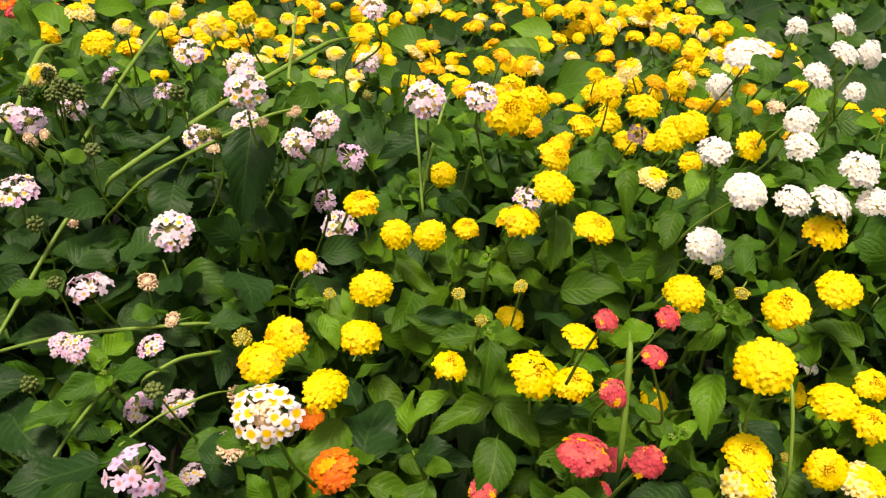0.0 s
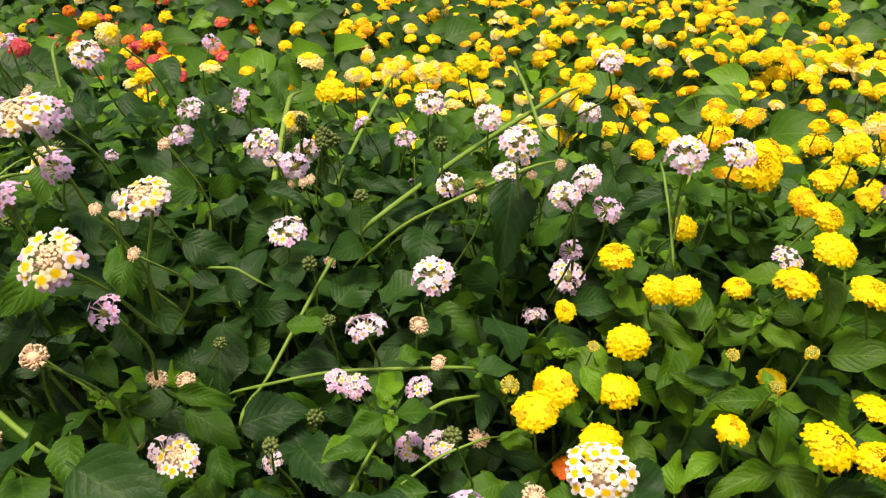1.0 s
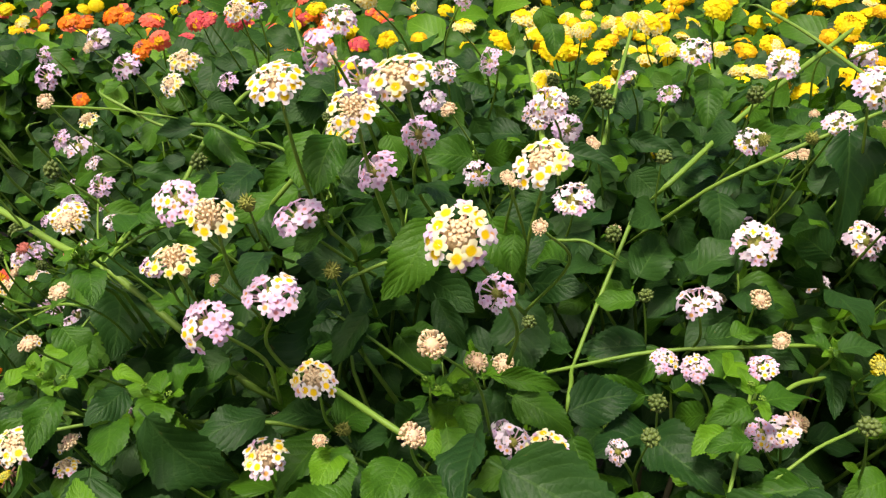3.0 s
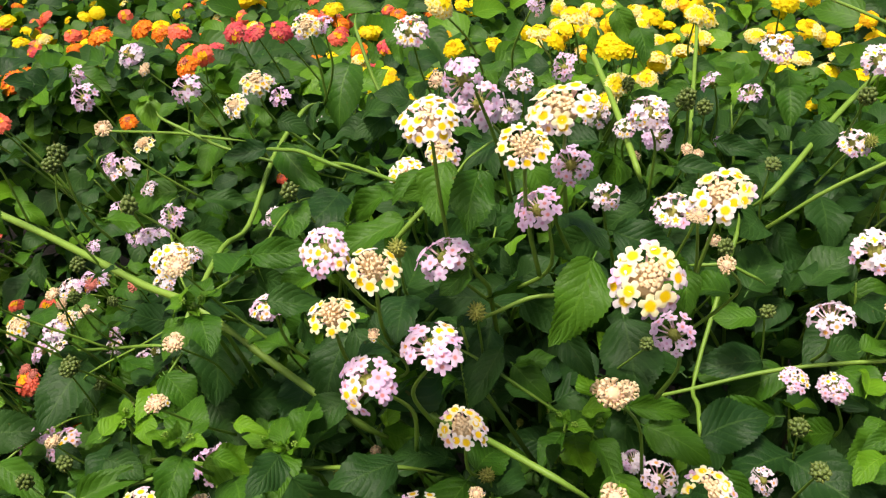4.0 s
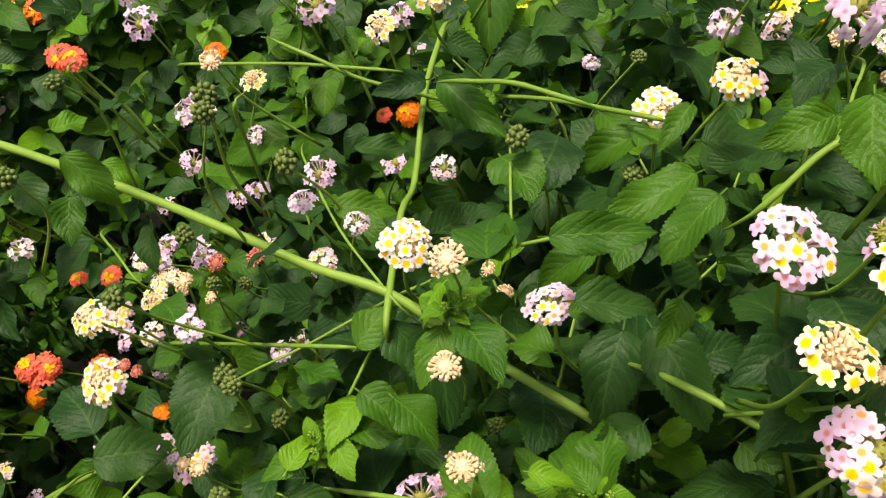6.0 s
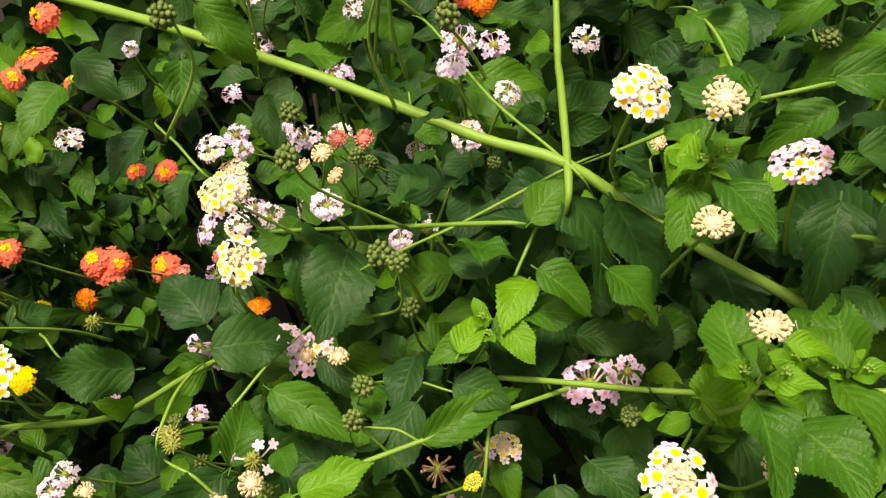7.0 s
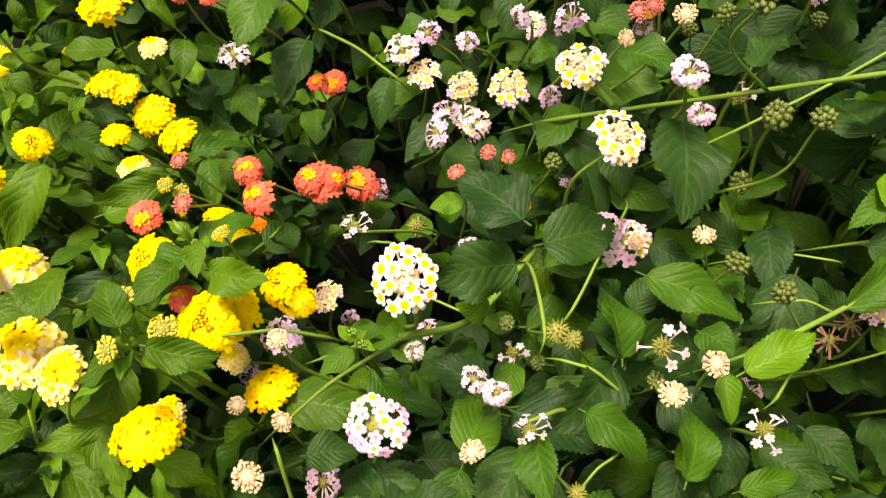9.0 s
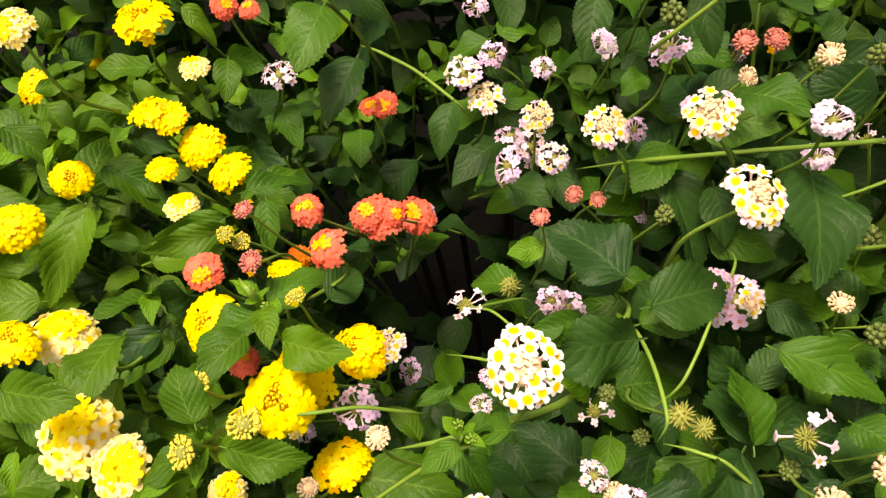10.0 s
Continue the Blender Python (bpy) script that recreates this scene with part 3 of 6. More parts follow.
blooms(pink, "G", [(-0.291, 0.811, 1.072, 0.018), (-0.301, 0.848, 1.072, 0.020), (-0.341, 0.864, 1.062, 0.015), (-0.302, 0.877, 1.060, 0.021), (-0.329, 0.928, 1.045, 0.017), (-0.352, 0.932, 1.065, 0.021)])
blooms(pink, "L", [(-0.109, 0.472, 0.963, 0.034), (-0.324, 0.505, 1.040, 0.024), (-0.390, 0.521, 1.096, 0.027), (-0.439, 0.526, 1.067, 0.033), (-0.322, 0.551, 0.915, 0.023), (-0.432, 0.553, 1.151, 0.028), (-0.376, 0.553, 1.108, 0.024), (-0.624, 0.571, 0.879, 0.021), (-0.642, 0.579, 0.862, 0.035), (-0.259, 0.583, 0.895, 0.019), (-0.338, 0.596, 0.890, 0.021), (-0.726, 0.617, 0.694, 0.020), (-0.360, 0.628, 1.063, 0.020), (-0.437, 0.635, 1.120, 0.035), (-0.233, 0.644, 0.802, 0.020), (-0.213, 0.667, 0.967, 0.035), (-0.726, 0.682, 1.000, 0.022), (-0.695, 0.692, 0.980, 0.020), (-0.728, 0.723, 1.000, 0.026), (-0.694, 0.726, 0.647, 0.019), (-0.652, 0.762, 0.987, 0.021), (-0.034, 0.774, 1.045, 0.028)])
blooms(pink, "L", [(-0.060, 0.805, 0.994, 0.025), (-0.746, 0.813, 1.091, 0.034), (-0.324, 0.831, 1.042, 0.030), (-0.622, 0.850, 1.139, 0.022), (-0.446, 0.871, 1.082, 0.030), (-0.457, 0.872, 1.054, 0.030), (0.231, 0.894, 1.048, 0.022), (-0.724, 0.894, 0.934, 0.029), (-0.553, 0.900, 1.018, 0.018), (-0.433, 0.905, 1.142, 0.022), (-0.281, 0.907, 1.072, 0.021), (-0.411, 0.911, 1.084, 0.032), (-0.087, 0.914, 0.877, 0.031), (-0.239, 0.938, 1.053, 0.025), (-0.722, 0.952, 1.049, 0.026), (-0.146, 1.012, 0.898, 0.020), (-0.383, 1.049, 1.002, 0.036), (-0.250, 1.053, 0.969, 0.020), (-0.740, 1.099, 0.981, 0.042)])
blooms(pink, "M", [(-0.613, 0.466, 0.927, 0.030), (-0.447, 0.472, 0.943, 0.030), (-0.337, 0.485, 1.079, 0.035), (-0.429, 0.504, 0.975, 0.029), (-0.298, 0.525, 0.932, 0.031), (-0.305, 0.525, 1.104, 0.034), (-0.379, 0.532, 1.143, 0.033), (-0.687, 0.569, 0.817, 0.023), (-0.475, 0.683, 1.074, 0.029), (-0.623, 0.818, 1.142, 0.027)])
blooms(pink, "N", [(-0.477, 0.463, 1.064, 0.023), (-0.458, 0.471, 1.085, 0.025), (-0.392, 0.501, 1.133, 0.024)])
blooms(pink, "P", [(-0.463, 0.459, 1.031, 0.033), (-0.436, 0.480, 1.041, 0.031), (-0.487, 0.487, 1.085, 0.027), (-0.566, 0.566, 1.008, 0.025), (-0.168, 0.624, 0.894, 0.023), (-0.136, 0.634, 0.829, 0.022), (-0.212, 0.637, 0.931, 0.024), (-0.149, 0.651, 0.880, 0.028), (-0.232, 0.655, 0.923, 0.023), (-0.169, 0.657, 0.925, 0.023), (-0.718, 0.677, 0.959, 0.021), (-0.172, 0.732, 0.987, 0.036), (-0.108, 0.734, 1.104, 0.036), (-0.071, 0.736, 1.064, 0.028), (-0.054, 0.762, 1.073, 0.027), (-0.312, 0.770, 1.000, 0.038), (0.115, 0.772, 1.018, 0.026), (-0.334, 0.775, 1.077, 0.032), (-0.120, 0.776, 1.069, 0.026), (0.024, 0.784, 1.094, 0.037), (0.072, 0.810, 1.093, 0.029), (-0.495, 0.812, 1.003, 0.021)])
blooms(pink, "P", [(-0.174, 0.823, 1.040, 0.026), (-0.352, 0.848, 1.044, 0.023), (-0.539, 0.850, 1.131, 0.033), (-0.149, 0.886, 1.092, 0.029), (-0.057, 0.895, 0.934, 0.043), (-0.218, 0.956, 1.091, 0.034), (-0.034, 0.972, 1.143, 0.031), (-0.046, 1.059, 1.073, 0.032)])
blooms(pink, "S", [(-0.456, 0.503, 1.081, 0.014), (-0.420, 0.517, 0.933, 0.014), (-0.424, 0.531, 1.032, 0.015), (-0.604, 0.542, 0.848, 0.016), (-0.523, 0.546, 0.897, 0.015), (-0.404, 0.659, 0.834, 0.011), (-0.429, 0.712, 0.825, 0.011), (-0.405, 0.727, 0.828, 0.011), (-0.141, 0.759, 1.061, 0.015), (-0.165, 0.811, 1.045, 0.017), (-0.033, 0.901, 1.069, 0.016)])
blooms(pink, "T", [(-0.748, 0.684, 0.888, 0.021)])
blooms(pink, "V", [(-0.044, 0.475, 0.999, 0.034), (-0.439, 0.515, 1.142, 0.030), (-0.630, 0.570, 1.035, 0.026), (-0.512, 0.714, 1.045, 0.030)])
blooms(pink, "Z", [(-0.537, 0.492, 0.907, 0.012), (-0.699, 0.523, 0.842, 0.012)])
blooms(pink, "M", [(-0.649, 0.762, 1.107, 0.030)])
blooms(pink, "M", [(-0.700, 0.813, 1.074, 0.029)])
blooms(pink, "N", [(-0.810, 0.823, 1.034, 0.024)])
blooms(lilac, "X", [(-0.698, 0.576, 0.803, 0.020), (-0.722, 0.547, 0.820, 0.024)])
# yellow_front
blooms(yellow_front, "C", [(0.245, 0.548, 0.910, 0.034), (0.324, 0.561, 0.911, 0.029)])
blooms(yellow_front, "O", [(-0.021, 0.545, 0.910, 0.032), (-0.049, 0.651, 0.874, 0.022)])
blooms(yellow_front, "Y", [(0.242, 0.564, 0.990, 0.034), (0.301, 0.564, 0.914, 0.029), (0.247, 0.565, 0.924, 0.031), (0.129, 0.574, 0.965, 0.025), (0.334, 0.585, 0.939, 0.028), (0.107, 0.586, 0.962, 0.031), (0.308, 0.591, 0.952, 0.034), (-0.031, 0.605, 0.932, 0.033), (0.343, 0.607, 0.954, 0.023), (0.053, 0.610, 0.952, 0.025), (0.139, 0.613, 0.978, 0.023), (-0.078, 0.616, 0.941, 0.029), (0.274, 0.618, 1.005, 0.034), (0.206, 0.622, 1.010, 0.030), (-0.066, 0.641, 0.949, 0.030), (0.330, 0.656, 1.004, 0.033), (0.213, 0.657, 0.901, 0.022), (0.328, 0.672, 0.904, 0.022), (-0.015, 0.683, 0.929, 0.031), (0.099, 0.686, 1.031, 0.029), (0.061, 0.696, 1.018, 0.021), (0.124, 0.700, 1.053, 0.029)])
blooms(yellow_front, "Y", [(0.103, 0.706, 0.940, 0.023), (-0.010, 0.708, 0.958, 0.032), (-0.062, 0.710, 0.978, 0.018), (0.009, 0.712, 1.003, 0.026), (0.163, 0.716, 1.018, 0.031), (0.351, 0.732, 1.020, 0.036), (0.130, 0.743, 1.064, 0.027), (0.034, 0.752, 0.988, 0.028), (-0.024, 0.757, 1.012, 0.029), (0.217, 0.767, 0.862, 0.021)])
blooms(yellow_front, "Z", [(0.281, 0.582, 0.909, 0.010), (0.232, 0.594, 1.023, 0.011), (0.069, 0.594, 0.994, 0.012), (0.096, 0.624, 1.006, 0.012), (-0.098, 0.649, 0.941, 0.017), (0.238, 0.655, 1.011, 0.012), (0.057, 0.658, 0.981, 0.012), (-0.039, 0.679, 0.965, 0.012), (0.231, 0.753, 1.036, 0.014)])
# white
blooms(white, "W", [(0.253, 0.668, 1.070, 0.033), (0.243, 0.697, 1.015, 0.034), (0.316, 0.724, 1.046, 0.033), (0.381, 0.728, 1.047, 0.029), (0.352, 0.732, 1.045, 0.036), (0.369, 0.737, 1.070, 0.033), (0.255, 0.750, 1.075, 0.031), (0.387, 0.764, 0.877, 0.023), (0.334, 0.773, 1.077, 0.030), (0.343, 0.802, 1.092, 0.029), (0.371, 0.810, 1.149, 0.028), (0.354, 0.813, 1.129, 0.028), (0.386, 0.854, 1.167, 0.025), (0.418, 0.855, 1.142, 0.028), (0.428, 0.886, 1.104, 0.024), (0.379, 0.928, 1.157, 0.024), (0.353, 0.972, 1.126, 0.050), (0.348, 1.017, 1.079, 0.037)])
# red
blooms(red, "D", [(0.144, 0.479, 1.041, 0.014), (0.122, 0.495, 0.970, 0.029), (0.157, 0.495, 0.966, 0.021), (0.123, 0.496, 1.050, 0.015), (0.143, 0.527, 0.988, 0.019), (0.154, 0.541, 0.932, 0.017), (0.156, 0.565, 0.887, 0.017), (0.078, 0.565, 0.882, 0.021), (0.184, 0.581, 1.010, 0.018), (0.210, 0.711, 0.933, 0.016)])
# orange_back
blooms(orange_back, "D", [(-0.753, 0.978, 1.115, 0.029), (-0.744, 1.034, 1.107, 0.031), (-0.834, 1.086, 1.100, 0.035)])
blooms(orange_back, "O", [(-0.836, 0.967, 1.082, 0.030), (-1.195, 1.010, 0.600, 0.020), (-1.186, 1.023, 0.513, 0.019), (-1.183, 1.024, 0.488, 0.019), (-0.754, 1.073, 0.914, 0.031), (-1.031, 1.091, 1.100, 0.035), (-0.944, 1.094, 1.102, 0.027), (-1.200, 1.105, 1.038, 0.045), (-1.007, 1.148, 1.099, 0.033), (-1.307, 1.464, 1.049, 0.043)])
blooms(orange_back, "R", [(-1.180, 0.978, 0.857, 0.021), (-0.833, 1.000, 1.087, 0.028), (-0.768, 1.022, 0.931, 0.020), (-1.003, 1.238, 1.082, 0.039)])
# lilac
blooms(lilac, "B", [(-0.907, 0.457, 0.850, 0.014), (-1.023, 0.470, 0.809, 0.020), (-0.991, 0.483, 0.896, 0.011), (-0.817, 0.483, 0.856, 0.016), (-0.799, 0.487, 0.871, 0.015), (-0.898, 0.495, 0.841, 0.012), (-1.014, 0.506, 0.806, 0.014), (-1.042, 0.517, 0.807, 0.014), (-0.784, 0.587, 0.862, 0.015), (-0.815, 0.613, 0.835, 0.012), (-0.796, 0.642, 0.964, 0.015), (-0.820, 0.674, 0.936, 0.012), (-0.803, 0.678, 0.928, 0.013), (-0.819, 0.780, 1.062, 0.019), (-0.792, 0.821, 1.107, 0.016)])
blooms(lilac, "G", [(-0.815, 0.525, 0.815, 0.013), (-0.875, 0.562, 0.787, 0.013), (-0.784, 0.562, 1.004, 0.016), (-0.893, 0.575, 0.808, 0.013), (-0.767, 0.575, 0.851, 0.017), (-0.837, 0.579, 1.062, 0.016), (-0.864, 0.625, 0.887, 0.014), (-0.832, 0.631, 1.093, 0.014), (-0.775, 0.641, 0.963, 0.014), (-0.795, 0.664, 0.864, 0.018), (-0.782, 0.690, 0.932, 0.013), (-0.849, 0.736, 0.943, 0.021)])
blooms(lilac, "L", [(-0.896, 0.475, 0.867, 0.015), (-0.907, 0.497, 0.850, 0.015), (-1.007, 0.516, 0.732, 0.026), (-1.021, 0.552, 0.825, 0.024), (-0.830, 0.623, 0.838, 0.024), (-0.793, 0.629, 0.937, 0.023), (-1.090, 0.631, 0.698, 0.020), (-0.966, 0.650, 0.703, 0.019), (-0.918, 0.662, 0.791, 0.021), (-1.017, 0.672, 0.713, 0.020), (-0.908, 0.677, 0.769, 0.029), (-0.768, 0.692, 0.873, 0.019), (-0.961, 0.697, 0.678, 0.020), (-0.847, 0.750, 0.916, 0.027), (-0.946, 0.760, 0.827, 0.028), (-0.859, 0.770, 0.847, 0.021), (-0.919, 0.801, 0.879, 0.021), (-0.880, 0.807, 0.892, 0.021), (-0.842, 0.808, 0.741, 0.019), (-0.841, 0.818, 0.937, 0.025), (-0.823, 0.833, 0.984, 0.021), (-0.784, 0.835, 0.866, 0.020)])
blooms(lilac, "L", [(-0.928, 0.847, 0.784, 0.027), (-0.943, 0.851, 0.793, 0.027), (-0.957, 0.872, 0.855, 0.026), (-0.854, 0.879, 0.913, 0.030), (-0.899, 0.880, 0.993, 0.026), (-1.133, 0.882, 0.841, 0.031), (-1.027, 0.897, 0.675, 0.026), (-0.970, 0.906, 0.880, 0.022), (-0.925, 0.912, 0.727, 0.019), (-1.087, 0.954, 0.903, 0.019), (-0.956, 0.955, 0.907, 0.030), (-0.944, 0.957, 0.963, 0.041), (-1.003, 0.996, 1.039, 0.043), (-1.036, 1.037, 1.058, 0.031), (-0.988, 1.087, 1.074, 0.041)])
blooms(lilac, "M", [(-0.833, 0.591, 0.924, 0.033), (-0.851, 0.619, 0.950, 0.031), (-1.027, 0.660, 0.753, 0.028), (-0.888, 0.688, 0.901, 0.030), (-0.924, 0.782, 0.852, 0.029), (-0.963, 0.860, 0.824, 0.034)])
blooms(lilac, "P", [(-0.952, 0.471, 0.850, 0.030), (-0.820, 0.629, 0.822, 0.034), (-0.914, 0.752, 0.837, 0.025), (-0.980, 0.862, 0.846, 0.033), (-0.869, 0.901, 0.843, 0.027)])
blooms(lilac, "S", [(-0.861, 0.452, 0.825, 0.013), (-0.859, 0.521, 0.852, 0.015), (-0.865, 0.531, 0.847, 0.019), (-0.942, 0.597, 0.865, 0.016)])
blooms(lilac, "T", [(-0.882, 0.460, 0.861, 0.017), (-0.779, 0.470, 0.848, 0.021), (-0.815, 0.519, 0.846, 0.029), (-0.958, 0.523, 0.926, 0.016), (-0.893, 0.629, 0.724, 0.029)])
blooms(lilac, "V", [(-0.935, 0.506, 0.909, 0.034)])
# coral
blooms(coral, "O", [(-0.884, 0.699, 0.802, 0.020), (-1.137, 0.825, 0.686, 0.029), (-0.872, 0.892, 1.038, 0.021)])
blooms(coral, "Q", [(-1.065, 0.581, 0.899, 0.012), (-1.076, 0.614, 0.905, 0.010), (-0.925, 0.678, 0.845, 0.013), (-0.890, 0.690, 0.848, 0.010), (-0.803, 0.695, 0.945, 0.013), (-0.904, 0.696, 0.848, 0.011), (-0.802, 0.750, 0.918, 0.017)])
blooms(coral, "R", [(-1.084, 0.576, 0.833, 0.021), (-1.098, 0.593, 0.882, 0.024), (-1.043, 0.626, 0.869, 0.028), (-1.070, 0.690, 0.845, 0.025), (-1.048, 0.747, 0.796, 0.029), (-1.028, 0.752, 0.793, 0.022), (-1.040, 0.754, 0.790, 0.037), (-0.922, 0.772, 1.068, 0.023), (-0.941, 0.786, 1.067, 0.024), (-1.021, 0.802, 0.751, 0.035), (-1.060, 0.805, 0.985, 0.028), (-1.106, 0.839, 0.940, 0.040), (-1.056, 0.856, 0.823, 0.020), (-1.159, 0.869, 0.906, 0.024), (-1.054, 0.899, 0.799, 0.026)])
# yellow_end
blooms(yellow_end, "C", [(-1.098, 0.479, 0.881, 0.027), (-1.129, 0.502, 0.873, 0.034), (-1.089, 0.523, 0.792, 0.020), (-1.148, 0.545, 0.890, 0.033), (-1.073, 0.588, 0.767, 0.021), (-1.203, 0.683, 0.978, 0.022), (-1.148, 0.686, 0.855, 0.021), (-1.188, 0.849, 0.868, 0.024), (-1.222, 1.216, 1.079, 0.023)])
blooms(yellow_end, "Y", [(-1.060, 0.466, 0.854, 0.030), (-1.155, 0.525, 0.906, 0.024), (-1.050, 0.533, 0.856, 0.033), (-1.033, 0.541, 0.795, 0.030), (-1.045, 0.553, 0.846, 0.032), (-1.094, 0.573, 0.866, 0.031), (-1.021, 0.574, 0.846, 0.029), (-1.056, 0.606, 0.870, 0.023), (-1.029, 0.609, 0.796, 0.022), (-1.217, 0.628, 0.886, 0.031), (-1.213, 0.688, 0.876, 0.026), (-1.120, 0.705, 0.868, 0.028), (-1.162, 0.705, 0.871, 0.020), (-1.146, 0.730, 0.870, 0.030), (-1.162, 0.734, 0.890, 0.024), (-1.174, 0.739, 0.894, 0.031), (-1.121, 0.750, 0.738, 0.022), (-1.258, 0.753, 0.907, 0.022), (-1.224, 0.859, 0.905, 0.041), (-1.421, 1.102, 0.755, 0.021)])
blooms(yellow_end, "Z", [(-1.060, 0.468, 0.907, 0.015), (-1.041, 0.483, 0.903, 0.016), (-1.062, 0.496, 0.911, 0.014), (-1.042, 0.566, 0.890, 0.012), (-1.092, 0.618, 0.886, 0.012), (-1.087, 0.624, 0.876, 0.013)])


def far_height(x, y):
    """The height of the leaves in the far part of the bed."""
    return 0.99 + 0.03 * math.sin(5 * x) + 0.03 * math.sin(4 * y + 2 * x) + 0.16 * max(0.0, y - 1.9)


# the thick carpet of yellow heads behind, too many to place singly
crowd = random.Random(21)
for count, x0, x1, y0, y1, lo, hi, kinds in ((120, 0.06, 0.42, 0.98, 1.6, 0.022, 0.030, "YYAAYC"), (360, -0.6, 0.38, 1.5, 3.1, 0.027, 0.039, "YYAAYC"), (190, 0.22, 0.66, 1.4, 2.6, 0.025, 0.036, "YYAAYC"),
                                             (24, -0.5, 0.0, 1.4, 1.8, 0.028, 0.036, "CCYC"), (22, -1.25, -0.7, 1.3, 2.0, 0.032, 0.042, "ORDOYC"), (40, -1.9, -0.9, 1.8, 2.6, 0.036, 0.05, "OYYRY")):
    centres = [(crowd.uniform(x0, x1), crowd.uniform(y0, y1)) for _ in range(count // 5)]
    for i in range(count):
        cx, cy = crowd.choice(centres)
        x, y = cx + crowd.gauss(0, 0.045), cy + crowd.gauss(0, 0.06)
        z = 1.055 + crowd.gauss(-0.004, 0.024) if y < 1.2 else far_height(x, y) + 0.03 + crowd.gauss(0, 0.016)
        if all((h[2] - Vector((x, y, z))).length > 0.032 for h in HEADS):
            HEADS.append((orange_back if x < -0.65 else yellow_back, crowd.choice(kinds), Vector((x, y, z)), crowd.uniform(lo, hi)))
SPOTS = np.array([tuple(h[2]) for h in HEADS])
WIDTHS = np.array([h[3] for h in HEADS])
AIMS = np.array([(0.55 * p.x + 0.45 * (p.x * 0.8 - 0.06), PATH_SIDE.y, PATH_SIDE.z) for _, _, p, _ in HEADS])


def canopy(x, y):
    """The height of the leaves' upper surface, from the flowers that stand on it."""
    w = np.exp(-((SPOTS[:, 0] - x) ** 2 + (SPOTS[:, 1] - y) ** 2) / (2 * 0.07 ** 2)) + 1e-9
    near = float((w * SPOTS[:, 2]).sum() / w.sum())
    sure = min(1.0, float(w.sum()) / 0.6)
    return sure * near + (1 - sure) * (0.98 - 0.02 * max(0, y - 1))


def owner(x, y):
    """The shrub that the nearest flowers belong to."""
    return HEADS[int(np.argmin((SPOTS[:, 0] - x) ** 2 + (SPOTS[:, 1] - y) ** 2 + 0.0004 * np.cos(40 * SPOTS[:, 2])))][0]


def hollow(x, y, grow=1.0):
    """Whether a place lies in the dark gap between the yellow shrub at the end and its neighbour."""
    return ((x + 1.01) / (0.13 * grow)) ** 2 + ((y - 0.80) / (0.16 * grow)) ** 2 < 1


def clear_of_flowers(points, margin=0.006):
    """Whether a leaf through these points leaves the flowers and the large leaves in the open on the side of the path."""
    for p in points:
        p = np.array(p)
        s = np.clip(((p - SPOTS_ALL) * WAY_ALL).sum(1), -0.2 * WIDE_ALL, FAR_ALL[:, 0])
        off = np.linalg.norm(p - (SPOTS_ALL + s[:, None] * WAY_ALL), axis=1)
        if (off < 0.5 * WIDE_ALL + margin).any():
            return False
        s = np.clip((p - SPOTS) @ TO_SUN, 0.2 * WIDTHS, 0.16)
        if ((np.linalg.norm(p - SPOTS - s[:, None] * TO_SUN, axis=1) < 0.42 * WIDTHS) & LIT).any():
            return False
    return True



def smooth(points, steps):
    """A soft curve through some points."""
    p = [Vector(q) for q in points]
    p = [2 * p[0] - p[1]] + p + [2 * p[-1] - p[-2]]
    out = []
    for i in range(1, len(p) - 2):
        for k in range(steps):
            t = k / steps
            a, b, c, d = p[i - 1:i + 3]
            out.append(0.5 * (2 * b + (c - a) * t + (2 * a - 5 * b + 4 * c - d) * t * t + (3 * b - a - 3 * c + d) * t ** 3))
    return out + [p[-2]]


def leaf_pose(base, way, face, length, wide=1.0):
    """A leaf from its base along way, its upper side turned to face."""
    y = Vector(way).normalized()
    x = y.cross(Vector(face))
    x = x.normalized() if x.length > 1e-4 else y.orthogonal().normalized()
    z = x.cross(y)
    m = Matrix((x, y, z)).transposed().to_4x4()
    return Matrix.Translation(base) @ m @ Matrix.Diagonal((length * wide, length, length, 1))


ROLL = random.Random(19)


def add_leaf(shrub, base, way, face, length, tone, wide=1.0, sure=False):
    if shrub in (yellow_end, yellow_front, red):
        tone, wide = "lime" if tone == "mid" else tone, wide * 0.84
    face = Matrix.Rotation(ROLL.gauss(0, 0.28 if sure else 0.5), 3, Vector(way).normalized()) @ Vector(face)
    m = leaf_pose(base, way, face, length, wide)
    if not sure and not clear_of_flowers([m @ Vector(v) for v in ((0, 0.3, 0), (0.2, 0.5, 0), (-0.2, 0.5, 0), (0, 0.75, -0.05), (0, 1, -0.15))]):
        return False
    shrub.leaves.append((m, tone, sure))
    return True


LEAF_SPOTS = []
TO_SUN = np.array((-0.092, -0.237, 0.967))
SIGHT = []
for shift in (-0.14, 0.0, 0.14):
    eye = AIMS + (shift, 0, 0)
    eye[:, 2] = 1.235 - 0.1 * np.clip((-eye[:, 0] - 0.45) / 0.3, 0, 1)
    SIGHT.append(eye - SPOTS)
SIGHT = np.concatenate(SIGHT)
REACH = np.linalg.norm(SIGHT, axis=1)
SIGHT = SIGHT / REACH[:, None]
SPOTS_3, WIDTHS_3 = np.tile(SPOTS, (3, 1)), np.concatenate([0.26 * WIDTHS, 0.40 * WIDTHS, 0.26 * WIDTHS])
LIT = (WIDTHS > 0.0245) | (SPOTS[:, 2] > 1.0)


